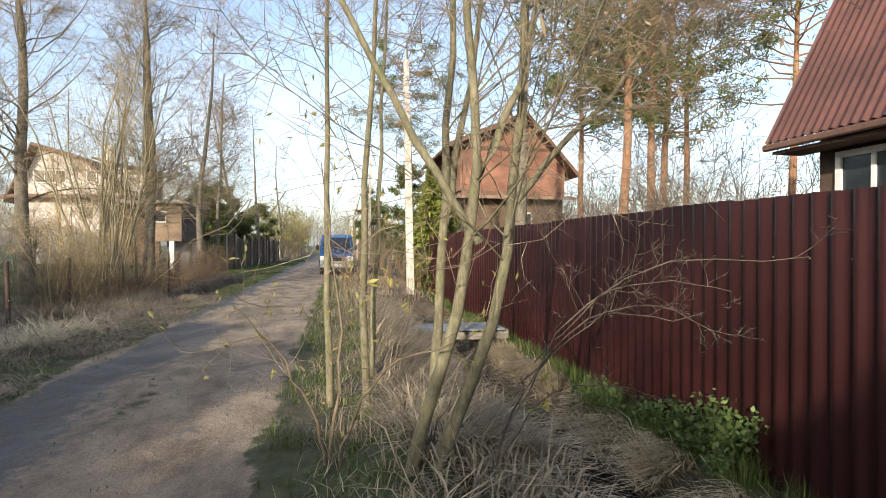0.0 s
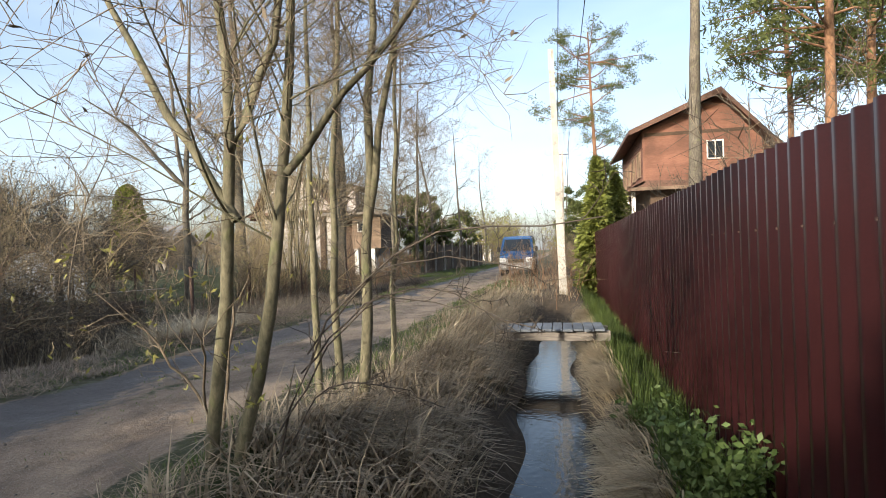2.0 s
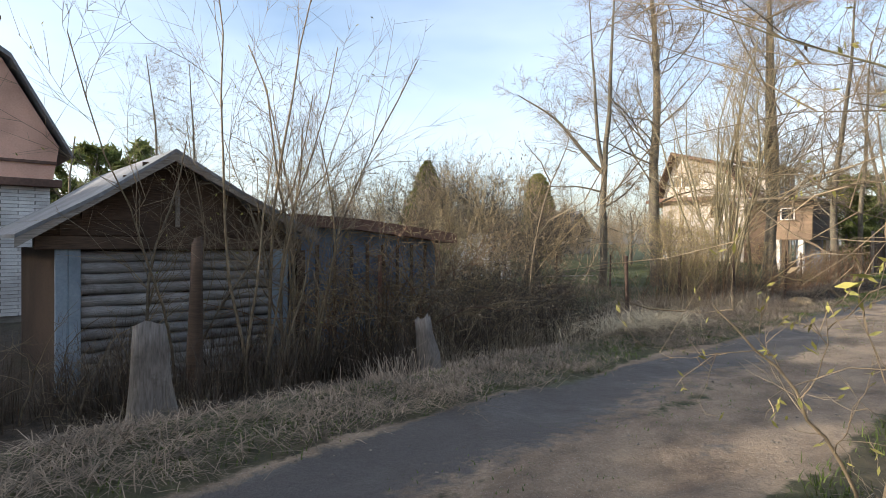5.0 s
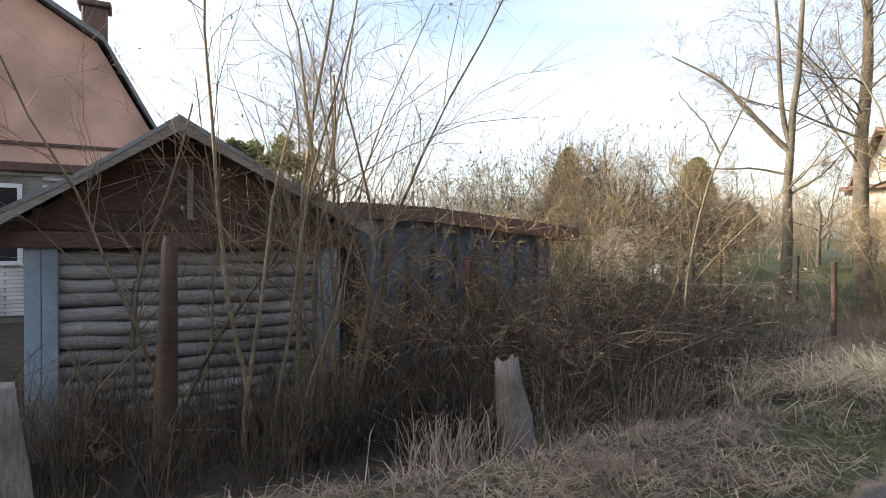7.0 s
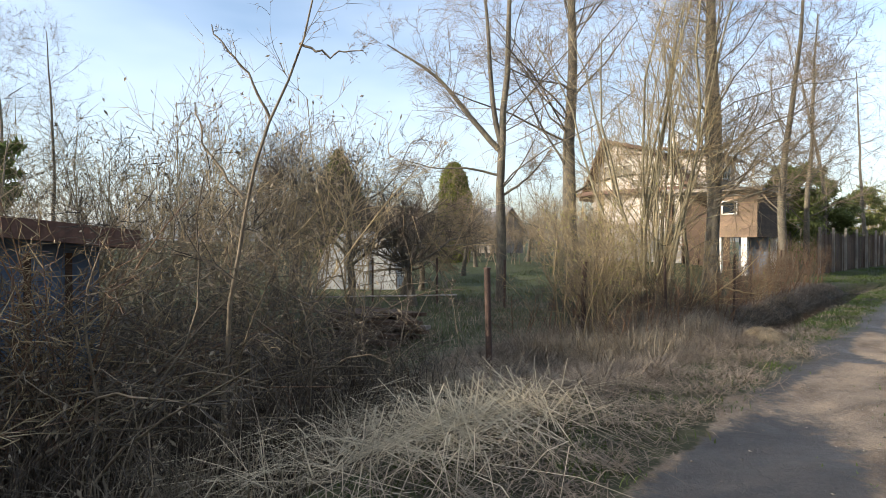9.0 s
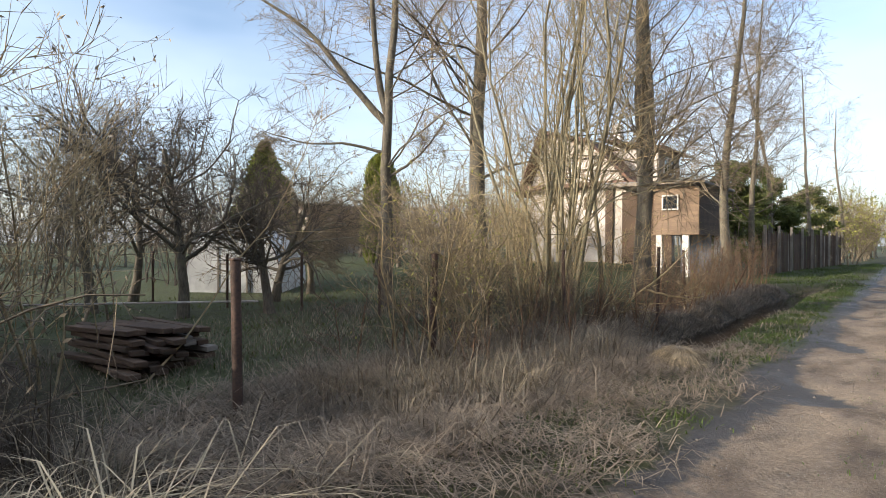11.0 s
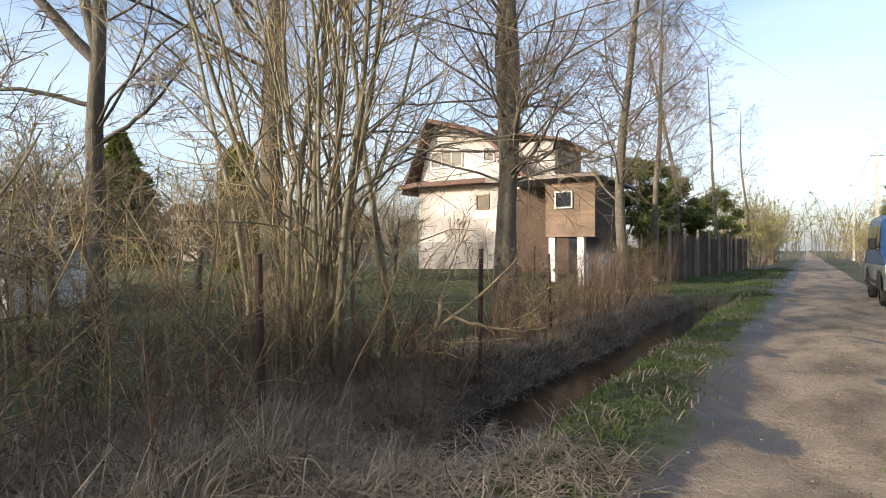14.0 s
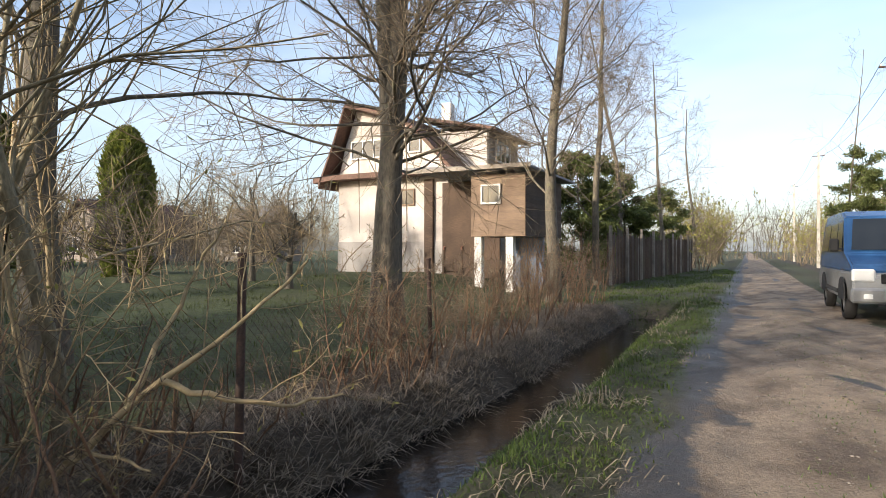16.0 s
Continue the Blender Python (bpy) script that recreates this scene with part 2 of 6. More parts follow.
BARK_WILLOW = surface("pale willow bark", (0.16, 0.145, 0.09), (0.37, 0.33, 0.22), 40, 2.5, 0.85, bumps=0.4, stretch=(1, 1, 0.35))
LOG_GREY = surface("silvered logs", (0.22, 0.215, 0.21), (0.40, 0.39, 0.38), 22, 1.2, 0.9, bumps=0.5, stretch=(3.0, 0.3, 3.0), vary=0.18, stain=(0.13, 0.11, 0.09))
STONE = surface("grey stone", (0.28, 0.27, 0.25), (0.45, 0.43, 0.40), 25, 2, 0.9, bumps=0.4)


# ---- mesh helpers ----
def link(name, me, mat, parent=None, label=""):
    me.materials.append(mat)
    ob = new(name, me)
    if parent:
        ob.parent = parent
    if label:
        ob["label"] = label
    return ob


def part(name, bm, mat, parent=None, label="", smooth=False):
    me = bpy.data.meshes.new(name)
    bmesh.ops.recalc_face_normals(bm, faces=bm.faces)
    bm.to_mesh(me)
    bm.free()
    if smooth:
        me.polygons.foreach_set("use_smooth", [True] * len(me.polygons))
    return link(name, me, mat, parent, label)


def poly_mesh(name, V, F, smooth=False):
    """A mesh from an (n, 3) and an (m, k) array."""
    me = bpy.data.meshes.new(name)
    V, F = np.asarray(V, np.float32), np.asarray(F, np.int32)
    me.vertices.add(len(V))
    me.vertices.foreach_set("co", V.ravel())
    me.loops.add(F.size)
    me.loops.foreach_set("vertex_index", F.ravel())
    me.polygons.add(len(F))
    me.polygons.foreach_set("loop_start", np.arange(0, F.size, F.shape[1], dtype=np.int32))
    if smooth:
        me.polygons.foreach_set("use_smooth", np.ones(len(F), bool))
    me.update(calc_edges=True)
    return me


def thing(name, label, category, at=(0, 0, 0), turn=0.0, group="", kind=""):
    ob = new(name)
    ob.matrix_world = pose(*at, 0, 0, turn)
    return tagged(ob, label, category, group, kind)


def box(bm, x0, x1, y0, y1, z0, z1, bev=0.0, m=None):
    vs = [bm.verts.new(v) for v in ((x0, y0, z0), (x1, y0, z0), (x1, y1, z0), (x0, y1, z0), (x0, y0, z1), (x1, y0, z1), (x1, y1, z1), (x0, y1, z1))]
    fs = [bm.faces.new([vs[i] for i in f]) for f in ((3, 2, 1, 0), (4, 5, 6, 7), (0, 1, 5, 4), (1, 2, 6, 5), (2, 3, 7, 6), (3, 0, 4, 7))]
    if m:
        bmesh.ops.transform(bm, matrix=m, verts=vs)
    if bev:
        bmesh.ops.bevel(bm, geom=list({e for f in fs for e in f.edges}), offset=bev, segments=1, affect="EDGES")
    return bm


def boxes(*bs, bev=0.0):
    bm = bmesh.new()
    for b in bs:
        box(bm, *b, bev=bev)
    return bm


def prism(outline, axis, a, b):
    """A closed outline of (u, v) pushed along x or y from a to b; v is up."""
    bm = bmesh.new()
    rows = []
    for w in (a, b):
        rows.append([bm.verts.new((w, u, v) if axis == "x" else (u, w, v)) for u, v in outline])
    bm.faces.new(rows[0][::-1])
    bm.faces.new(rows[1])
    n = len(outline)
    for i in range(n):
        bm.faces.new((rows[0][i], rows[0][(i + 1) % n], rows[1][(i + 1) % n], rows[1][i]))
    return bm


def tubes(P, R, sides):
    """Tapered tubes along N lines of K points: vertices and quads."""
    N, K = P.shape[:2]
    tan = np.gradient(P, axis=1)
    tan /= np.linalg.norm(tan, axis=2, keepdims=True) + 1e-9
    ref = np.where(np.abs(tan[..., 2:3]) > 0.9, (1.0, 0.0, 0.0), (0.0, 0.0, 1.0))
    u = np.cross(tan, ref)
    u /= np.linalg.norm(u, axis=2, keepdims=True) + 1e-9
    v = np.cross(tan, u)
    a = np.arange(sides) * 2 * np.pi / sides
    V = P[:, :, None] + R[:, :, None, None] * (u[:, :, None] * np.cos(a)[:, None] + v[:, :, None] * np.sin(a)[:, None])
    idx = np.arange(N * K * sides).reshape(N, K, sides)
    nx = np.roll(idx, -1, axis=2)
    F = np.stack([idx[:, :-1], nx[:, :-1], nx[:, 1:], idx[:, 1:]], -1).reshape(-1, 4)
    return V.reshape(-1, 3), F


def join(bits):
    V, F, o = [], [], 0
    for v, f in bits:
        V.append(v)
        F.append(f + o)
        o += len(v)
    return np.concatenate(V), np.concatenate(F)


def unit(a):
    return a / (np.linalg.norm(a, axis=-1, keepdims=True) + 1e-9)


def branches(rng, S, D, L, R, seg, jit, up, tip=0.3):
    """Wandering lines from starts S along D: points (N, K, 3) and radii."""
    N = len(S)
    P, d = [S], D
    for k in range(seg):
        d = unit(d + rng.normal(0, jit, (N, 3)) + np.array((0, 0, up)))
        P.append(P[-1] + d * (L / seg)[:, None])
    P = np.stack(P, 1)
    return P, R[:, None] * np.linspace(1, tip, seg + 1)[None]


def sprout(rng, P, R, kids, t0, ang, lratio, rratio, L, t1=1.0):
    """Where the next order of branches starts: at random places on each line."""
    N, K = P.shape[:2]
    par = np.repeat(np.arange(N), kids)
    t = rng.uniform(t0, t1, len(par)) * (K - 1)
    i = np.minimum(t.astype(int), K - 2)
    f = (t - i)[:, None]
    S = P[par, i] * (1 - f) + P[par, i + 1] * f
    tan = unit(P[par, i + 1] - P[par, i])
    side = unit(np.cross(tan, unit(rng.normal(0, 1, tan.shape))))
    a = np.radians(rng.normal(ang, ang * 0.25, len(par)))[:, None]
    D = tan * np.cos(a) + side * np.sin(a)
    Rr = (R[par, i] * (1 - f[:, 0]) + R[par, i + 1] * f[:, 0]) * rratio * rng.uniform(0.7, 1.1, len(par))
    Lr = L[par] * lratio * rng.uniform(0.6, 1.3, len(par)) * (1.15 - 0.55 * t / (K - 1))
    return S, D, Lr, Rr


def flecks(rng, C, size, spread, stretch=2.2, droop=0.0):
    """One small leaf-shaped quad at each centre."""
    N = len(C)
    a = unit(rng.normal(0, 1, (N, 3)) + np.array((0, 0, -droop)))
    b = unit(np.cross(a, rng.normal(0, 1, (N, 3))))
    s = (size * rng.uniform(0.6, 1.4, N))[:, None]
    C = C + rng.normal(0, 1, (N, 3)) * spread
    V = np.stack([C - a * s * stretch, C + b * s, C + a * s * stretch, C - b * s], 1).reshape(-1, 3)
    return V, np.arange(N * 4).reshape(N, 4)


ORDER = {
    "tall": [dict(seg=12, jit=0.04, up=0.03, sides=9), dict(kids=44, t0=0.2, ang=60, lr=0.27, rr=0.21, seg=7, jit=0.17, up=0.06, sides=5),
             dict(kids=11, t0=0.12, ang=48, lr=0.46, rr=0.5, seg=3, jit=0.17, up=0.03, sides=3), dict(kids=9, t0=0.1, ang=45, lr=0.5, rr=0.6, seg=1, jit=0.18, up=0.0, sides=3)],
    "alder": [dict(seg=9, jit=0.05, up=0.02, sides=9), dict(kids=13, t0=0.3, ang=44, lr=0.45, rr=0.42, seg=7, jit=0.13, up=0.05, sides=5),
              dict(kids=8, t0=0.2, ang=45, lr=0.45, rr=0.5, seg=4, jit=0.24, up=0.02, sides=3), dict(kids=4, t0=0.2, ang=50, lr=0.45, rr=0.6, seg=3, jit=0.3, up=-0.02, sides=3)],
    "orchard": [dict(seg=5, jit=0.1, up=0.03, sides=7), dict(kids=15, t0=0.3, ang=58, lr=0.9, rr=0.5, seg=6, jit=0.22, up=0.07, sides=5),
                dict(kids=12, t0=0.12, ang=52, lr=0.5, rr=0.5, seg=4, jit=0.24, up=0.05, sides=3), dict(kids=10, t0=0.1, ang=48, lr=0.5, rr=0.6, seg=1, jit=0.22, up=0.05, sides=3)],
    "stems": [dict(seg=7, jit=0.11, up=0.05, sides=4), dict(kids=9, t0=0.2, ang=38, lr=0.38, rr=0.45, seg=4, jit=0.26, up=0.04, sides=3),
              dict(kids=6, t0=0.12, ang=44, lr=0.45, rr=0.62, seg=1, jit=0.22, up=0.03, sides=3)],
    "bramble": [dict(seg=8, jit=0.17, up=-0.12, sides=4), dict(kids=8, t0=0.2, ang=60, lr=0.42, rr=0.55, seg=4, jit=0.3, up=-0.06, sides=3),
                dict(kids=6, t0=0.1, ang=55, lr=0.42, rr=0.62, seg=2, jit=0.3, up=-0.04, sides=3)],
}


def along(rng, way, r0, r1, K=12, jit=0.012):
    """A limb through a few way points, resampled evenly."""
    W = np.asarray(way, float)
    d = np.concatenate([[0], np.cumsum(np.linalg.norm(np.diff(W, axis=0), axis=1))])
    t = np.linspace(0, d[-1], K)
    P = np.stack([np.interp(t, d, W[:, i]) for i in range(3)], 1)
    P[1:-1] = 0.25 * P[:-2] + 0.5 * P[1:-1] + 0.25 * P[2:]
    P[1:-1] += rng.normal(0, jit, (K - 2, 3))
    return P[None], np.linspace(r0, r1, K)[None], d[-1]


def limbed(name, label, limbs, seed, kids, bark, twig, group="", buds=0, bud_mat=None, t0=0.27, reach=0.5, thin_by=1.0, least=0.0024):
    """A tree whose main limbs follow way points; the finer orders grow on them."""
    g = np.random.default_rng(seed)
    base = np.asarray(limbs[0][0][0], float)
    ob = thing(name, label, "tree", tuple(base), group=group)
    made = [along(g, np.asarray(w) - base, r0, r1) for w, r0, r1 in limbs]
    P, R, L = np.concatenate([m[0] for m in made]), np.concatenate([m[1] for m in made]), np.array([m[2] for m in made])
    wood, thin = [tubes(P, R, 9)], []
    for n, o in enumerate(ORDER["alder"][1:]):
        S, D, L, R1 = sprout(g, P, R, kids[n], t0 if n == 0 else 0.12, o["ang"] + (8 if n == 0 else 0), (reach, 0.6, 0.5)[n], o["rr"], L)
        P, R = branches(g, S, unit(D), L, np.maximum(R1 * (thin_by if n == 0 else 1.0), least), o["seg"], o["jit"], o["up"])
        (wood if n == 0 else thin).append(tubes(P, R, o["sides"]))
    link("trunk", poly_mesh("trunk", *join(wood), smooth=True), bark, ob)
    link("crown", poly_mesh("crown", *join(thin)), twig, ob, "bare thin twigs")
    if buds:
        C = P[:, 1:].reshape(-1, 3)
        tagged(link("catkin", poly_mesh("buds", *flecks(g, C[g.integers(0, len(C), buds)], 0.0075, 0.008, 3.4, 0.8)), bud_mat or BUD, ob, "small hanging catkins and buds"), kind="stuff")
    return ob


def grow(order, rng, S, D, L, R, kids=None, least=0.0028):
    """All orders of branches of one plant: solid wood, thin wood, and the tips."""
    spec = ORDER[order]
    S, D, L, R = (np.asarray(a, float) for a in (S, D, L, R))
    wood, thin = [], []
    for n, o in enumerate(spec):
        if n:
            S, D, L, R = sprout(rng, P, Rr, kids[n - 1] if kids else o["kids"], o["t0"], o["ang"], o["lr"], o["rr"], L)
            R = np.maximum(R, least)
        P, Rr = branches(rng, S, unit(D), L, R, o["seg"], o["jit"], o["up"], 0.3 if n or order != "tall" else 0.18)
        if n == 0:
            Rr[:, 0] *= 1.25
        (wood if n < 2 else thin).append((tubes(P, Rr, o["sides"]), o["sides"]))
    return [w for w, _ in wood], [w for w, _ in thin], P


def plant(name, label, category, order, rng, S, D, L, R, bark=BARK_DARK, twig=TWIG, group="", kids=None, buds=0, bud_mat=None, bud_size=0.009, least=0.0028):
    S = np.asarray(S, float)
    base = S.mean(0)
    ob = thing(name, label, category, tuple(base), group=group)
    wood, thin, P = grow(order, rng, S - base, D, L, R, kids, least)
    link("trunk" if category == "tree" else "stem", poly_mesh("trunk", *join(wood), smooth=True), bark, ob)
    link("crown" if category == "tree" else "twig", poly_mesh("crown", *join(thin)), twig, ob, "bare thin twigs")
    if category == "bush":
        for o in (ob, *ob.children):
            tagged(o, kind="stuff")
    if buds:
        C = P[:, 1:].reshape(-1, 3)
        C = C[rng.integers(0, len(C), buds)]
        tagged(link("catkin", poly_mesh("buds", *flecks(rng, C, bud_size, 0.01, 2.6, 0.6)), bud_mat or BUD, ob, "small hanging catkins and buds"), kind="stuff")
    return ob


# ---- ground ----
def step(a, b, v):
    t = np.clip((v - a) / (b - a), 0, 1)
    return t * t * (3 - 2 * t)


def wob(x, y, k, ph):
    return np.sin(x * k + ph) * np.cos(y * k * 0.83 + ph * 1.7) + 0.5 * np.sin(x * k * 2.3 + y * k * 1.9 + ph)


ROAD_L, ROAD_R = -1.55, 1.25


def height(x, y):
    """The lie of the land: road at 0, a ditch on either side, yards beyond."""
    x, y = np.asarray(x, float), np.asarray(y, float)
    z = 0.012 * wob(x, y, 3.1, 0.4) + 0.02 * wob(x, y, 0.9, 2.0)
    z = z - 0.035 * np.exp(-((x + 0.95) / 0.28) ** 2) - 0.03 * np.exp(-((x - 0.6) / 0.28) ** 2) + 0.02 * np.exp(-((x + 0.2) / 0.3) ** 2)
    cx = 4.0 + 0.10 * np.sin(y * 0.7) + 0.05 * np.sin(y * 2.3 + 0.6)
    ditch_r = step(-1.7, -0.6, y) * (1 - step(13.5, 15.5, y))
    z = z - 0.74 * ditch_r * step(1.0, 0.18, np.abs(x - cx)) + 0.12 * ditch_r * np.exp(-((x - 2.4) / 0.5) ** 2)
    z = z + 0.22 * np.exp(-((x - 2.25) / 0.45) ** 2 - ((y - 0.4) / 0.8) ** 2)
    low_r = step(4.5, 5.3, x) * step(-1.5, -0.5, y)
    z = z - 0.42 * low_r
    ditch_l = step(14.6, 16.2, y) * (1 - step(31, 33, y))
    cl = -3.2 + 0.07 * np.sin(y * 0.9)
    z = z - 0.60 * ditch_l * step(1.0, 0.15, np.abs(x - cl))
    pit = step(-2.7, -4.0, x) * (1 - step(7.5, 11.0, y))
    z = z - 0.45 * pit
    z = z - 0.12 * step(-2.4, -3.6, x) * step(9.0, 11.0, y)
    z = z + 0.55 * step(-6.0, -13.0, x) * step(18.0, 36.0, y)
    return z + 0.03 * wob(x, y, 0.35, 5.1) * step(2.0, 6.0, np.abs(x))


def graded(a, b, fine0, fine1, d, grow_by=1.35):
    mid = np.arange(fine0, fine1 + 1e-6, d)
    out = [mid]
    s, v, lo = d, fine0, []
    while v > a:
        s *= grow_by
        v -= s
        lo.append(v)
    s, v, hi = d, fine1, []
    while v < b:
        s *= grow_by
        v += s
        hi.append(v)
    return np.concatenate([lo[::-1], mid, hi])


def build_ground():
    gx, gy = graded(-900, 900, -9, 6.5, 0.14), graded(-900, 1800, -5, 32, 0.2)
    X, Y = np.meshgrid(gx, gy)
    Z = height(X, Y)
    n, m = len(gy), len(gx)
    idx = np.arange(n * m).reshape(n, m)
    F = np.stack([idx[:-1, :-1], idx[:-1, 1:], idx[1:, 1:], idx[1:, :-1]], -1).reshape(-1, 4)
    me = poly_mesh("ground", np.stack([X, Y, Z], -1).reshape(-1, 3), F, True)
    x, y = X.ravel(), Y.ravel()
    inside = np.minimum(x - ROAD_L, ROAD_R + 0.0 * y - x) + 0.10 * wob(x, y, 1.7, 1.0) + 0.05 * wob(x, y, 5.3, 2.0)
    road = step(-0.18, 0.22, inside) * 0.9
    road = np.maximum(road, 0.85 * step(-1.0, -1.9, y) * step(1.0, 1.4, x) * (1 - step(6, 7, x)))
    road = road * (1 - 0.42 * np.exp(-((x + 0.15) / 0.22) ** 2) * step(0.3, 0.9, wob(x, y, 0.8, 3.0) + 0.5) * (1 - step(9, 14, y)))
    rut = x + 1.02 + 0.16 * np.sin(y * 0.62) + 0.10 * np.sin(y * 1.7 + 1.0)
    wet_shade = np.exp(-(rut / (0.42 + 0.16 * np.sin(y * 0.9 + 0.5))) ** 2) * (0.72 + 0.42 * wob(x, y, 0.9, 1.3)) + 0.5 * np.exp(-((x - 0.55) / 0.3) ** 2) * step(0.1, 0.9, wob(x, y, 0.9, 4.0))
    wet_shade = wet_shade + 0.45 * step(0.2, -0.4, x) * (1 - step(7.5, 11, y)) * step(-1.55, -1.2, x)
    # strip along the left edge is painted shade; the patches are wet ground
    far_wet_shade = 0.95 * np.exp(-((x + 1.42 + 0.08 * np.sin(y * 1.3)) / 0.3) ** 2) + 0.8 * step(0.55, 1.15, wob(x, y, 1.9, 0.7)) * step(-1.3, -0.9, x) * (1 - step(0.2, 0.8, x))
    lane_end = step(9.0, 11.5, y)
    wet_shade = wet_shade * (1 - lane_end) + far_wet_shade * lane_end
    green = 0.55 + 0.3 * wob(x, y, 1.1, 2.2) - 0.8 * step(-3.0, -4.2, x) * (1 - step(8, 11, y)) - 0.9 * step(1.1, 0.4, np.abs(x - 4.0)) * step(-1.5, -0.5, y) + 0.5 * step(-5.0, -6.0, x) * step(8.5, 10.0, y) - 0.9 * step(-2.6, -3.0, x) * step(-5.6, -4.8, x) * step(9.0, 11.0, y) * (1 - step(30.5, 33, y))
    for nm, val in (("road", road), ("wet_shade", np.clip(wet_shade, 0, 1)), ("green", np.clip(green, 0, 1))):
        me.attributes.new(nm, "FLOAT", "POINT").data.foreach_set("value", val.astype(np.float32))
    tagged(link("ground", me, EARTH), "uneven earth with a rutted sandy lane, verges and ditches", "ground", kind="structure")


build_ground()


def build_water(name, x0, x1, y0, y1, z, label):
    gx, gy = np.linspace(x0, x1, 8), np.linspace(y0, y1, 30)
    X, Y = np.meshgrid(gx, gy)
    idx = np.arange(X.size).reshape(X.shape)
    F = np.stack([idx[:-1, :-1], idx[:-1, 1:], idx[1:, 1:], idx[1:, :-1]], -1).reshape(-1, 4)
    tagged(link(name, poly_mesh(name, np.stack([X, Y, np.full(X.shape, z)], -1).reshape(-1, 3), F), WATER), label, "water", kind="structure")


build_water("water", 3.3, 4.7, -1.0, 14.5, -0.61, "shallow dark water running in a roadside ditch")
build_water("water", -3.8, -2.6, 15.4, 32.0, -0.47, "still dark water in a narrow ditch")
build_water("water", -6.1, -5.5, 0.5, 1.7, -0.43, "shallow puddle shining among dead reeds")


# ---- houses ----
def window(parent, axis, wall, u0, u1, z0, z1, side, glass=GLASS, frame_mat=WHITE, mull=1, deep=0.06, bar=0.06):
    """A framed window on a wall plane: side is +1 or -1, the way it faces."""
    def bx(a0, a1, u, v, w0, w1):
        lo, hi = sorted((wall + side * a0, wall + side * a1))
        return (lo, hi, u, v, w0, w1) if axis == "x" else (u, v, lo, hi, w0, w1)
    w = new("window")
    w.parent = parent
    fr = [bx(-0.04, deep, u0 - bar, u0, z0 - bar, z1 + bar), bx(-0.04, deep, u1, u1 + bar, z0 - bar, z1 + bar),
          bx(-0.04, deep, u0, u1, z1, z1 + bar), bx(-0.04, deep + 0.03, u0, u1, z0 - bar, z0)]
    for k in range(mull):
        c = u0 + (u1 - u0) * (k + 1) / (mull + 1)
        fr.append(bx(-0.04, deep - 0.01, c - bar * 0.35, c + bar * 0.35, z0, z1))
    part("frame", boxes(*fr), frame_mat, w)
    part("pane", boxes(bx(-0.03, 0.015, u0, u1, z0, z1)), glass, w)
    return w


def slab_roof(parent, pts, axis, a, b, mat, thick=0.09, name="roof", label=""):
    """A folded roof of even thickness along a line of (u, z) ridge points."""
    lower = [(u, z - thick) for u, z in pts]
    return part(name, prism(list(pts) + lower[::-1], axis, a, b), mat, parent, label)


def planks(parent, name, axis, wall, side, u0, u1, z0, z1, pitch, mat, top=None, thick=0.022):
    """Overlapping horizontal boards on a wall plane, each a piece; top(z) narrows them under a gable."""
    z = z0
    while z < z1 - 0.02:
        a, b = top(z + pitch * 0.5) if top else (u0, u1)
        if b - a > 0.1:
            h = min(pitch, z1 - z)
            bm = bmesh.new()
            o = [(wall, 0.0), (wall + side * thick, 0.0), (wall + side * thick * 0.35, h), (wall, h)]
            vs = [[bm.verts.new((w, u, z + q) if axis == "x" else (u, w, z + q)) for w, q in o] for u in (a, b)]
            for i in range(4):
                bm.faces.new((vs[0][i], vs[0][(i + 1) % 4], vs[1][(i + 1) % 4], vs[1][i]))
            bm.faces.new(vs[0][::-1])
            bm.faces.new(vs[1])
            part(name, bm, mat, parent)
        z += pitch


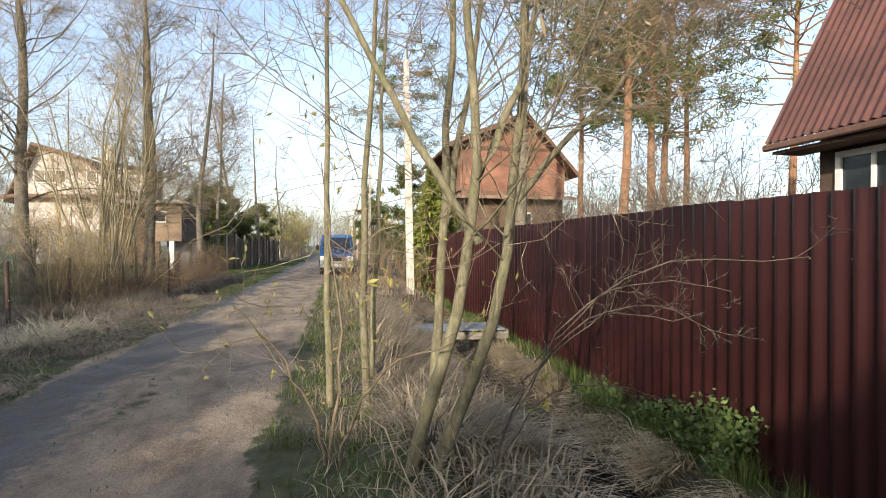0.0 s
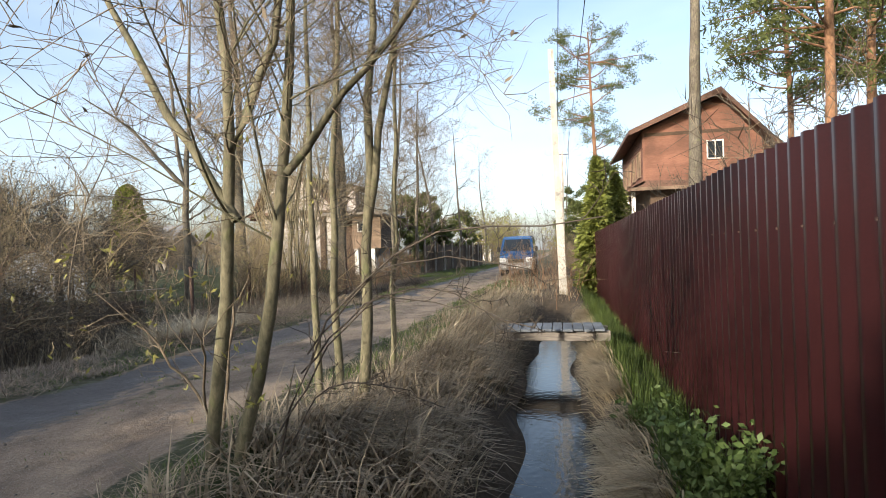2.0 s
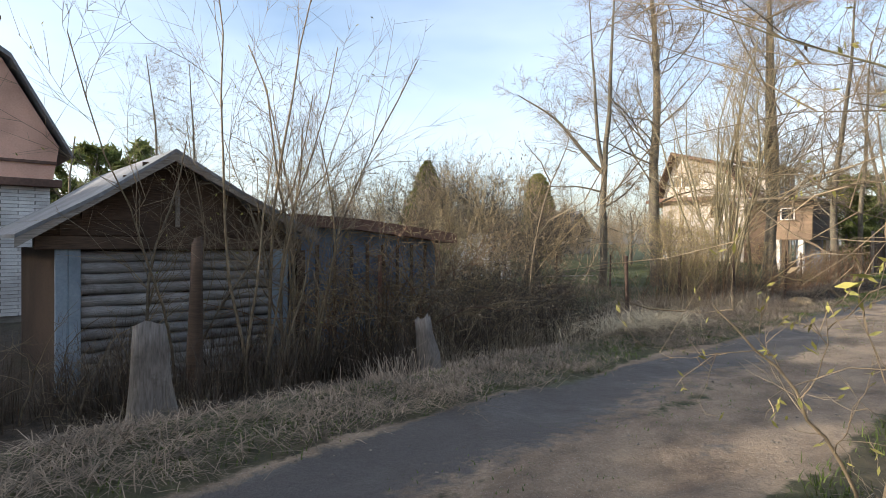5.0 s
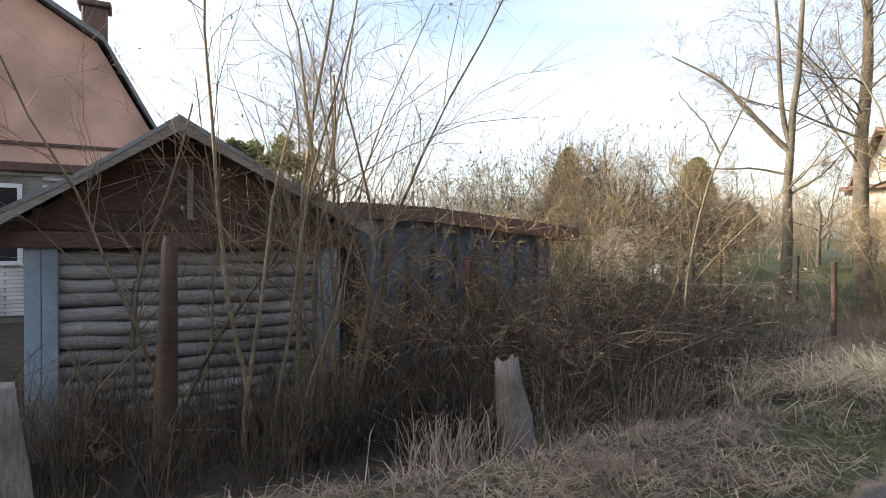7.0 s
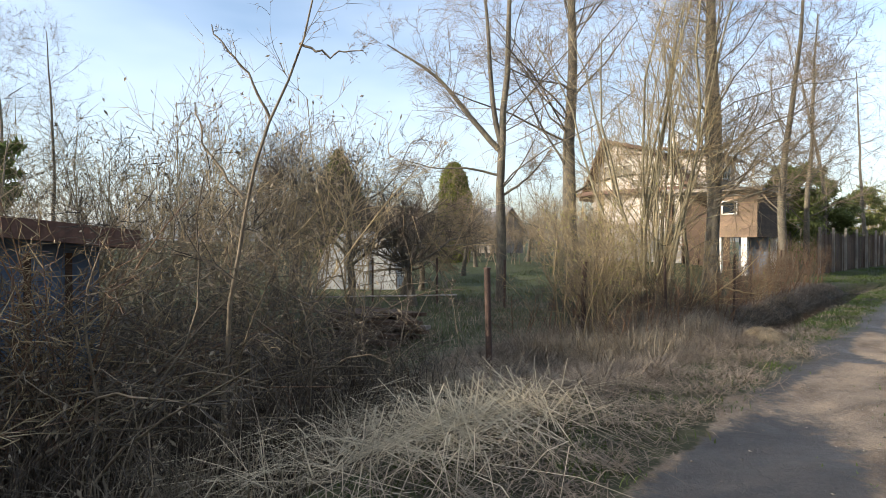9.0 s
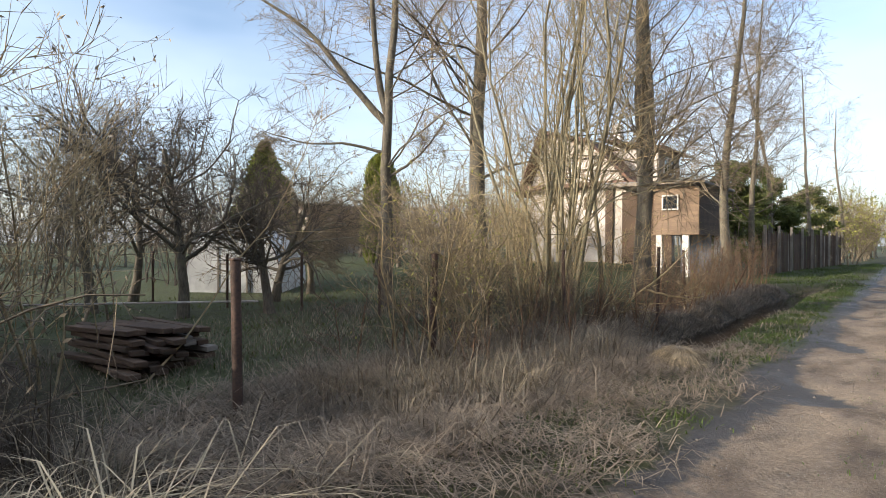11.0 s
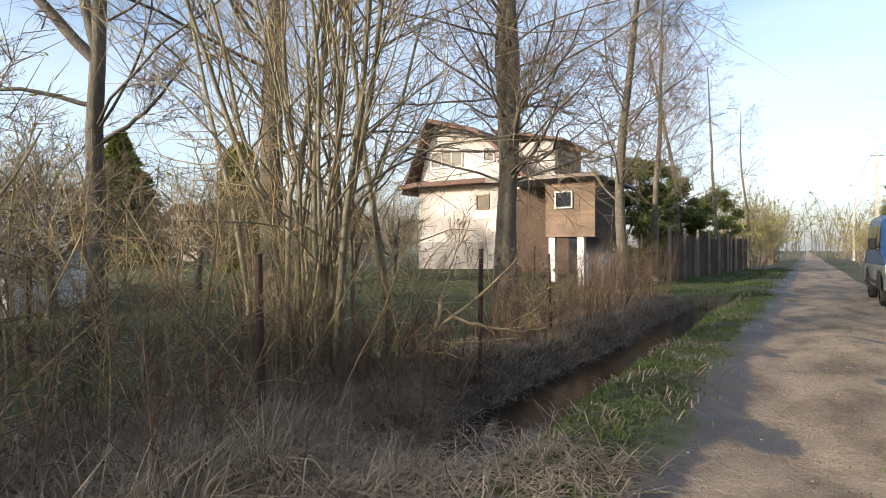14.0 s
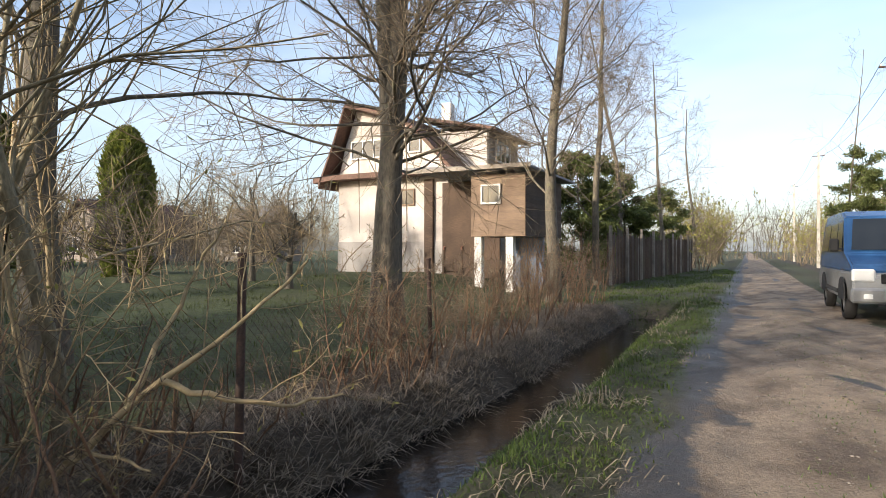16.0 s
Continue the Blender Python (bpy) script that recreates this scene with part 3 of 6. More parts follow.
def white_house():
    h = thing("house", "two-storey cream house with a gable roof and dormer", "house", (-14.6, 40.5, 0.0))
    h.matrix_world = Matrix.Identity(4)
    x0, x1, y0, y1 = -17.5, -11.85, 36.6, 44.5
    gable = [(x0, 0.0), (x1, 0.0), (x1, 4.5), (-12.9, 5.95), (-14.0, 6.85), (-16.5, 7.6), (-17.15, 6.0), (x0, 4.5)]
    part("wall", prism(gable, "y", y0, y1), PLASTER, h, "cream plastered wall")
    part("plinth", boxes((x0 - 0.03, x1 + 0.03, y0 - 0.03, y1 + 0.03, -0.1, 1.75)), PLINTH, h, "grey rendered plinth")
    slab_roof(h, [(-18.1, 4.35), (-17.35, 6.0), (-16.6, 7.88), (-13.85, 7.1), (-12.65, 6.1), (-11.35, 4.75), (-10.9, 4.5)], "y", y0 - 0.75, y1 + 0.6, ROOF_DARK, 0.2, label="brown mansard roof with deep eaves")
    slab_roof(h, [(-18.4, 4.62), (-17.3, 4.72), (-11.9, 4.72), (-10.8, 4.42)], "y", y0 - 0.75, y0 - 0.004, ROOF_DARK, 0.22, "canopy", "brown canopy band over the ground floor")
    planks(h, "board", "y", y0, -1, x0, x1, 4.75, 7.7, 0.16, PLASTER,
           lambda z: (x0 + max(0, (z - 4.7) * 0.34), x1 - max(0, (z - 4.7) * 0.85) - max(0, (z - 6.8) * 2.4)))
    window(h, "y", y0 - 0.03, -16.7, -14.95, 5.5, 6.22, -1, mull=2)
    window(h, "y", y0 - 0.03, -13.7, -13.2, 5.6, 6.2, -1, mull=0)
    window(h, "y", y0, -14.1, -13.5, 3.35, 3.95, -1, frame_mat=WOOD_TAN, mull=0)
    part("pilaster", boxes((-12.9, -12.5, y0 - 0.16, y0 - 0.035, 0.0, 4.35)), WOOD_DARK, h, "dark boarded pilaster")
    d = new("dormer")
    d.parent = h
    # side shade is put into the grey of this wall; the front stays cream
    part("wall", boxes((-13.2, -10.6, 37.9, 41.4, 4.6, 6.55)), WOOD_OLD, d, "boarded dormer wall, greyed for shade")
    part("face", boxes((-13.1, -10.65, 37.84, 37.896, 4.75, 6.5)), PLASTER, d, "cream dormer front")
    slab_roof(d, [(-13.8, 7.3), (-10.1, 6.5)], "y", 37.4, 41.9, ROOF_DARK, 0.12)
    window(d, "x", -10.6, 38.7, 40.3, 5.3, 6.1, 1, mull=2)
    part("chimney", boxes((-14.2, -13.7, 40.4, 40.9, 7.0, 8.6), bev=0.03), BRICK, h)
    s = thing("outdoor_stair", "open wooden stair with a railing against the house", "stair")
    for k in range(9):
        part("tread", boxes((-11.7 + k * 0.02, -10.95, 36.0 + k * 0.24, 36.24 + k * 0.24, 0.5 + k * 0.19, 0.55 + k * 0.19)), WOOD_DARK, s)
    for xx in (-11.72, -10.93):
        part("stringer", prism([(35.9, 0.35), (38.3, 2.2), (38.3, 2.5), (35.9, 0.65)], "x", xx, xx + 0.05), WOOD_DARK, s)
        part("handrail", prism([(35.9, 1.4), (38.3, 3.25), (38.3, 3.33), (35.9, 1.48)], "x", xx, xx + 0.06), WOOD_RED, s)
        for k in range(5):
            yy = 36.0 + k * 0.5
            part("baluster", boxes((xx + 0.01, xx + 0.05, yy, yy + 0.05, 0.6 + k * 0.385, 1.45 + k * 0.385)), WOOD_RED, s)


def raised_hut():
    h = thing("hut", "tan boarded lean-to hut raised on white posts", "hut")
    x0, x1, y0, y1, zb, zt = -9.3, -7.35, 33.4, 37.5, 1.85, 3.95
    part("wall", boxes((x0, x1, y0, y1, zb, zt)), WOOD_DARK, h, "dark boarded wall")
    planks(h, "board", "y", y0 - 0.002, -1, x0, x1, zb, zt, 0.11, WOOD_TAN)
    # this side gets darker boards, its shade put into the colour
    planks(h, "board", "x", x1 + 0.002, 1, y0, y1, zb, zt, 0.14, WOOD_DARK)
    slab_roof(h, [(-11.7, 4.3), (x1 + 0.35, 4.12)], "y", y0 - 0.5, y1 + 0.8, ROOF_GREY, 0.08)
    part("fascia", boxes((-11.7, x1 + 0.37, y0 - 0.54, y0 - 0.504, 4.06, 4.2)), WOOD_OLD, h)
    part("back_wall", boxes((-11.8, x0 - 0.01, 36.0, 36.08, 0.3, 4.1)), WOOD_DARK, h, "dark wall under the canopy")
    window(h, "y", y0 - 0.03, -8.85, -8.25, 3.0, 3.55, -1, mull=0)
    for xx in (-9.2, -8.05):
        part("post", boxes((xx, xx + 0.26, y0 + 0.05, y0 + 0.3, -0.1, zb)), WHITE, h, "white masonry post")
    part("post", boxes((x1 - 0.3, x1 - 0.05, y1 - 0.4, y1 - 0.1, -0.1, zb)), WHITE, h, "white masonry post")
    part("wall", boxes((x0 + 0.6, x1 - 0.02, y0 + 2.0, y0 + 2.1, 0.0, zb)), BLUE_SHEET, h, "blue sheet under the floor")


def log_shed():
    s = thing("shed", "old dark log shed with a sagging gable roof", "shed")
    xf, xb, y0, y1, zb, zt = -6.5, -10.5, -1.15, 2.05, -0.55, 1.42
    part("core", boxes((xb, xf - 0.1, y0 + 0.05, y1 - 0.05, zb, zt)), WOOD_DARK, s)
    n = 13
    dz = (zt - zb - 0.02) / n
    rng = np.random.default_rng(3)
    for k in range(n):
        c = zb + dz * (k + 0.5)
        P = np.array([[(xf - 0.08 + 0.01 * rng.normal(), y0 + 0.1 + (y1 - y0 - 0.2) * j / 8, c + 0.012 * rng.normal()) for j in range(9)]])
        link("log", poly_mesh("log", *tubes(P, np.full((1, 9), dz * 0.54), 8), smooth=True), LOG_GREY, s)
    for yy in (y0 - 0.02, y1 - 0.26):
        for q in range(2):
            part("corner_board", boxes((xf - 0.02, xf + 0.05, yy + q * 0.145, yy + q * 0.145 + 0.14, zb, zt + 0.03), bev=0.006), METAL_BLUE, s, "blue-grey painted corner board")
    part("beam", boxes((xf - 0.05, xf + 0.10, y0 - 0.25, y1 + 0.25, zt + 0.01, zt + 0.18), bev=0.01), WOOD_DARK, s)
    apex = (0.22, 2.85)
    part("gable", prism([(y0 - 0.2, zt + 0.17), (y1 + 0.2, zt + 0.17), (apex[0], apex[1] - 0.08)], "x", xb, xf - 0.05), WOOD_DARK, s)
    planks(s, "board", "x", xf - 0.05, 1, y0, y1, zt + 0.2, 2.75, 0.21, WOOD_DARK,
           lambda z: (y0 - 0.2 + (z - zt - 0.1) * 1.18, y1 + 0.2 - (z - zt - 0.1) * 1.5))
    part("batten", boxes((xf - 0.03, xf + 0.0, apex[0] + 0.1, apex[0] + 0.16, 1.75, 2.3)), WOOD_OLD, s)
    slab_roof(s, [(-1.62, 1.62), (-0.7, 2.18), apex, (1.2, 2.3), (2.45, 1.72)], "x", xb - 0.3, xf + 0.35, ROOF_GREY, 0.05, label="mossy grey felt roof")
    part("rafter_board", prism([(-1.62, 1.57), (-1.62, 1.45), (apex[0], apex[1] - 0.17), (2.45, 1.55), (2.45, 1.67), (apex[0], apex[1] - 0.05)], "x", xf + 0.3, xf + 0.34), WOOD_OLD, s)
    a = thing("lean_to", "blue sheet lean-to buried in dead brambles", "shed")
    part("wall", prism([(2.35, -0.55), (5.6, -0.55), (5.6, 1.58), (4.7, 1.67), (3.4, 1.79), (2.35, 1.82)], "x", -10.0, -6.75), BLUE_SHEET, a, "faded blue sheet wall")
    for k in range(9):
        yy = 2.4 + k * 0.36
        part("batten", boxes((-6.75, -6.72, yy, yy + 0.06, -0.5, 1.5)), WOOD_DARK, a)
    slab_roof(a, [(2.2, 2.02), (3.4, 1.98), (4.7, 1.86), (5.9, 1.74)], "x", -10.3, -6.4, ROOF_DARK, 0.2, label="low brown roof under dry stems")
    part("post", boxes((-6.7, -6.55, 2.3, 2.45, -0.55, 1.4)), WOOD_DARK, a)


def pink_house():
    h = thing("house", "salmon plastered house with a mansard gable and white brick base", "house")
    xf, xb = -15.0, -23.0
    c = -4.6
    out = [(c - 4.6, 2.9), (c + 4.6, 2.9), (c + 4.75, 3.9), (c + 3.6, 5.9), (c + 2.1, 6.85), (c, 7.9), (c - 2.1, 6.85), (c - 3.6, 5.9), (c - 4.75, 3.9)]
    part("wall", prism(out, "x", xb, xf), PINK, h, "salmon gable wall")
    part("base_wall", boxes((xb + 0.05, xf - 0.06, c - 4.55, c + 4.55, -0.5, 2.9)), WOOD_OLD, h)
    rng = np.random.default_rng(8)
    for r in range(36):
        z = -0.3 + r * 0.088
        for k in range(5):
            y = c + 1.2 + k * 0.68 + (0.34 if r % 2 else 0)
            if c + 1.12 < y < c + 2.35 and 0.8 < z < 2.75:
                continue
            part("brick", boxes((xf - 0.07, xf - 0.015 + 0.006 * rng.uniform(), y, min(y + 0.66, c + 4.56), z, z + 0.076)), BRICK, h)
    part("cornice", boxes((xf - 0.05, xf + 0.16, c - 4.8, c + 4.8, 2.86, 3.06), bev=0.02), ROOF_DARK, h)
    part("band", boxes((xf, xf + 0.05, c - 4.7, c + 4.7, 3.45, 3.52)), ROOF_DARK, h)
    slab_roof(h, [(c + 5.0, 3.75), (c + 3.75, 6.0), (c + 2.15, 7.0), (c, 8.1), (c - 2.15, 7.0), (c - 3.75, 6.0), (c - 5.0, 3.75)], "x", xb, xf + 0.28, ROOF_GREY, 0.12)
    window(h, "x", xf, -3.75, -2.9, 3.65, 5.35, 1, GLASS_TEAL, mull=0, bar=0.09)
    window(h, "x", xf - 0.02, -3.6, -2.5, 0.9, 2.5, 1, mull=1, bar=0.09)
    part("chimney", boxes((-18.3, -17.7, -1.5, -0.9, 5.0, 7.6), bev=0.04), ROOF_DARK, h, "dark brick chimney")
    part("chimney_cap", boxes((-18.4, -17.6, -1.6, -0.8, 7.602, 7.75), bev=0.03), ROOF_DARK, h)


def brick_red_house():
    h = thing("house", "red-brown boarded house with a lopsided gable and skirt roof", "house")
    x0, x1, y0, y1 = 8.3, 14.15, 27.0, 36.5
    part("wall", boxes((x0 + 0.3, x1, y0 + 0.25, y1, -0.3, 4.4)), WOOD_DARK, h, "dark ground-floor wall")
    up = [(x0, 4.4), (x1, 4.4), (x1, 5.85), (11.75, 8.55), (x0, 7.15)]
    part("upper_wall", prism(up, "y", y0, y1), WOOD_RED, h, "red-brown upper wall")
    planks(h, "board", "y", y0 - 0.002, -1, x0, x1, 4.45, 8.4, 0.16, WOOD_RED,
           lambda z: (x0 + max(0, (z - 7.1) * 2.5), x1 - max(0, (z - 5.8) * 0.89)))
    planks(h, "board", "x", x0 - 0.002, -1, y0, y1, 4.65, 7.0, 0.16, WOOD_RED)
    part("corner_board", boxes((x0 - 0.05, x0 + 0.06, y0 - 0.05, y0 + 0.06, 4.45, 6.95)), WOOD_RED, h)
    part("band_board", boxes((x0 + 0.06, x1 - 0.9, y0 - 0.045, y0 - 0.025, 6.82, 6.98)), WOOD_DARK, h)
    slab_roof(h, [(7.55, 7.05), (11.75, 8.85), (14.75, 5.55)], "y", y0 - 0.7, y1 + 0.6, ROOF_DARK, 0.16)
    part("bargeboard", prism([(7.55, 7.0), (11.75, 8.8), (14.75, 5.5), (14.75, 5.25), (11.75, 8.55), (7.55, 6.8)], "y", y0 - 0.76, y0 - 0.704), ROOF_DARK, h)
    part("skirt_roof", prism([(7.6, 4.2), (x1 + 0.4, 4.2), (x1 + 0.4, 4.3), (x0, 4.62), (7.6, 4.3)], "y", y0 - 0.55, y0 - 0.03), ROOF_DARK, h)
    part("skirt_roof", prism([(7.45, 4.12), (x0 - 0.03, 4.5), (x0 - 0.03, 4.62), (7.45, 4.24)], "y", y0 - 0.55, y1), ROOF_DARK, h)
    part("skirt_fascia", boxes((7.6, x1 + 0.4, y0 - 0.6, y0 - 0.555, 4.14, 4.3)), WOOD_TAN, h)
    window(h, "y", y0 - 0.03, 11.25, 11.9, 5.6, 6.4, -1, mull=1)
    window(h, "y", y0 + 0.25, 11.0, 12.3, 1.7, 3.4, -1, mull=1)
    for k in range(4):
        window(h, "x", x0 - 0.02, 28.0 + k * 2.1, 29.1 + k * 2.1, 5.0, 6.2, -1, frame_mat=WOOD_TAN, mull=1)
        part("porch_post", boxes((7.7, 7.88, 27.2 + k * 2.6, 27.38 + k * 2.6, -0.3, 4.15)), WHITE, h, "white porch post")


def corrugated(u0, u1, pitch, depth, flat=0.55):
    """Stations (u, offset) of a trapezoid profile."""
    pts, u = [], u0
    while u < u1 - 1e-6:
        for f, o in ((0.0, 0.0), (flat, 0.0), (flat + 0.1, 1.0), (0.9, 1.0), (1.0, 0.0)):
            v = u + f * pitch
            if v <= u1 and (not pts or v > pts[-1][0] + 1e-5):
                pts.append((v, o * depth))
        u += pitch
    return pts


def steep_roof_house():
    h = thing("house", "maroon house with a steep rust-red corrugated roof", "house")
    x0, x1, y0, y1 = 9.6, 15.5, -9.0, 5.0
    part("wall", boxes((x0, x1, y0, y1, -0.3, 3.45)), WOOD_DARK, h, "dark maroon wall")
    prof = corrugated(y0 - 0.4, y1 + 0.5, 0.17, 0.035, 0.45)
    for (xa, za), (xb, zb) in (((9.0, 3.35), (12.3, 9.6)), ((16.1, 3.35), (12.7, 9.6))):
        nx, nz = (-(zb - za), (xb - xa)) if xb > xa else ((zb - za), -(xb - xa))
        ln = math.hypot(nx, nz)
        nx, nz = nx / ln, nz / ln
        V = [[(xx + nx * (o + q), u, zz + nz * (o + q)) for u, o in prof] for q in (0.0, -0.03) for xx, zz in ((xa, za), (xb, zb))]
        n = len(prof)
        V = np.array(V).reshape(-1, 3)
        i = np.arange(n - 1)
        F = np.concatenate([np.stack([i, i + 1, i + 1 + n, i + n], 1), np.stack([i + 2 * n, i + 3 * n, i + 1 + 3 * n, i + 1 + 2 * n], 1)])
        link("roof", poly_mesh("roof", V, F), ROOF_RED, h, "rust-red corrugated roof slope")
    part("gable", prism([(x0, 3.4), (x1, 3.4), (12.5, 9.2)], "y", y1 - 0.25, y1), WOOD_RED, h)
    part("gutter", boxes((8.92, 9.02, y0, y1 + 0.5, 3.22, 3.33), bev=0.02), ROOF_DARK, h)
    part("fascia", boxes((9.05, 9.6, y0, y1 + 0.4, 3.16, 3.21)), ROOF_DARK, h)
    for k in range(5):
        window(h, "x", x0, 3.45 - k * 1.75, 4.55 - k * 1.75, 1.7, 3.0, -1, mull=1, bar=0.1)


def simple_house(label, x0, x1, y0, y1, zt, ridge, wall, roof, wins=(), axis="y"):
    h = thing("house", label, "house")
    if axis == "y":
        c = (x0 + x1) / 2
        part("wall", prism([(x0, -0.3), (x1, -0.3), (x1, zt), (c, ridge), (x0, zt)], "y", y0, y1), wall, h)
        slab_roof(h, [(x0 - 0.5, zt - 0.25), (c, ridge + 0.15), (x1 + 0.5, zt - 0.25)], "y", y0 - 0.4, y1 + 0.4, roof, 0.14)
    else:
        c = (y0 + y1) / 2
        part("wall", prism([(y0, -0.3), (y1, -0.3), (y1, zt), (c, ridge), (y0, zt)], "x", x0, x1), wall, h)
        slab_roof(h, [(y0 - 0.5, zt - 0.25), (c, ridge + 0.15), (y1 + 0.5, zt - 0.25)], "x", x0 - 0.4, x1 + 0.4, roof, 0.14)
    for u0, u1, z0, z1 in wins:
        window(h, "y", y0, u0, u1, z0, z1, -1)
    return h


white_house()
raised_hut()
log_shed()
pink_house()
brick_red_house()
steep_roof_house()
simple_house("far house with a blue-grey slate roof", -39.5, -35.0, 49.0, 54, 2.9, 5.0, WOOD_OLD, ROOF_GREY, [(-38.2, -37.2, 1.2, 2.3)], "x")
simple_house("far low house with a red roof behind fruit trees", -50, -43, 42, 50, 2.8, 5.2, WOOD_OLD, ROOF_RED, [(-48.5, -47.3, 1.2, 2.3), (-45.8, -44.7, 1.2, 2.3)])
simple_house("far white gabled cottage beside the lane", -9.8, -6.6, 88, 94, 2.3, 4.3, WHITE, ROOF_GREY, [(-8.7, -7.8, 0.9, 1.9)])
simple_house("far house with a purple-grey roof behind the hedge", 9.0, 15.0, 66, 74, 3.2, 6.6, PLASTER, ROOF_GREY, [(11, 12, 1.2, 2.4)])


# ---- fence of profiled sheets ----
def sheet_fence():
    f = thing("fence", "tall maroon fence of profiled steel sheets", "fence")
    x, zb, zt = 5.47, -0.5, 2.03
    rng = np.random.default_rng(5)
    y = -0.62
    k = 0
    while y < 24.5:
        w = 1.14
        prof = corrugated(0, w + 0.02, 0.19, 0.036, 0.52)
        n = len(prof)
        dz, lean = 0.012 * rng.normal(), 0.006 * rng.normal()
        V = np.array([[(x - o + q + lean * s - 0.003 * (k % 2), y + u, z) for u, o in prof] for q in (0.0, 0.0012) for s, z in ((0, zb + dz), (1, zt + dz))]).reshape(-1, 3)
        i = np.arange(n - 1)
        F = np.concatenate([np.stack([i, i + n, i + 1 + n, i + 1], 1), np.stack([i + 2 * n, i + 1 + 2 * n, i + 1 + 3 * n, i + 3 * n], 1)])
        link("sheet", poly_mesh("sheet", V, F), FENCE_RED, f)
        y += w
        k += 1
    for z in (0.0, 1.5):
        part("rail", boxes((x + 0.03, x + 0.07, -0.6, y, z, z + 0.04)), FENCE_RED, f)
    for j in range(9):
        part("post", boxes((x + 0.071, x + 0.13, 0.4 + j * 2.7, 0.46 + j * 2.7, zb - 0.3, zt - 0.05)), FENCE_RED, f)
    for j in range(60):
        yy = -0.45 + 0.38 * j
        part("screw", boxes((x - 0.046, x - 0.0365, yy, yy + 0.014, 1.51, 1.524)), METAL_DARK, f)
    g = thing("gate_post", "blue-grey square steel gate post with a pale edge strip", "post")
    part("tube", boxes((5.52, 5.64, -0.78, -0.66, -0.5, 2.72), bev=0.008), METAL_BLUE, g)
    part("cap", boxes((5.49, 5.67, -0.81, -0.63, 2.721, 2.78), bev=0.01), METAL_BLUE, g)
    part("strip", boxes((5.415, 5.43, -0.70, -0.665, -0.45, 2.6)), WHITE, g, "pale rubbing strip")
    part("jamb", boxes((5.431, 5.519, -0.78, -0.64, -0.45, 2.6)), FENCE_RED, g, "maroon steel jamb")
    gate = thing("gate", "maroon sheet-steel gate leaf in a frame", "gate")
    prof = corrugated(0, 3.2, 0.19, 0.026, 0.52)
    n = len(prof)
    V = np.array([[(5.44 - o, -4.1 + u, z) for u, o in prof] for z in (-0.12, 2.75)]).reshape(-1, 3)
    i = np.arange(n - 1)
    link("leaf", poly_mesh("leaf", V, np.stack([i, i + n, i + 1 + n, i + 1], 1)), FENCE_RED, gate)
    for z in (-0.1, 2.66):
        part("frame_rail", boxes((5.45, 5.5, -4.1, -0.9, z, z + 0.06)), FENCE_RED, gate)


sheet_fence()


# ---- trees ----
RNG = np.random.default_rng(42)


def up_dir(dx=0.0, dy=0.0):
    return (dx, dy, 1.0)


def tall_tree(x, y, h, r, lean=(0, 0), seed=0, label="tall bare deciduous tree with fine twigs", kids=None, bark=BARK_DARK, order="tall"):
    g = np.random.default_rng(seed)
    z = float(height(x, y)) - 0.1
    S, D, L, R = [(x, y, z)], [up_dir(*lean)], [h], [r]
    return plant("tree", label, "tree", order, g, S, D, L, R, bark, TWIG, "bare trees along the lane", kids, least=0.0065)


def multi_tree(x, y, stems, seed, label, order="alder", bark=BARK_ALDER, twig=TWIG, kids=None, buds=0, category="tree", group="", name="tree", bud_mat=None, least=0.0028):
    """stems: (dx, dy, lean_x, lean_y, length, radius)"""
    g = np.random.default_rng(seed)
    z = float(height(x, y)) - 0.08
    S = [(x + s[0], y + s[1], z) for s in stems]
    return plant(name, label, category, order, g, S, [up_dir(s[2], s[3]) for s in stems], [s[4] for s in stems], [s[5] for s in stems], bark, twig, group, kids, buds, bud_mat, least=least)


# alder clumps between the lane and the ditch
limbed("tree", "leaning alder clump with grey-green bark and dark catkins",
       [([(2.2, 0.09, 0.1), (2.38, -0.05, 0.95), (2.57, -0.18, 1.65), (2.52, -0.2, 2.3), (2.49, -0.2, 2.9), (2.45, -0.1, 4.4)], 0.042, 0.010),
        ([(2.57, -0.18, 1.62), (2.35, -0.2, 1.95), (2.1, -0.2, 2.4), (1.8, -0.2, 2.9), (1.4, -0.1, 3.7)], 0.027, 0.007),
        ([(2.55, -0.2, 1.95), (2.72, -0.2, 2.3), (2.86, -0.2, 2.7), (3.0, -0.1, 4.0)], 0.025, 0.008),
        ([(2.32, 0.15, 0.05), (2.55, 0.0, 0.8), (2.75, -0.1, 1.32), (2.81, -0.1, 1.96), (2.85, -0.1, 2.75), (2.9, 0.0, 4.4)], 0.042, 0.010),
        ([(2.8, -0.1, 1.85), (3.08, -0.1, 2.16), (3.48, -0.1, 2.6), (3.9, 0.0, 3.3)], 0.022, 0.006)], 41, (13, 13, 7), BARK_ALDER, TWIG, "alders on the verge", 700, TWIG, t0=0.34, reach=0.42, thin_by=0.62)
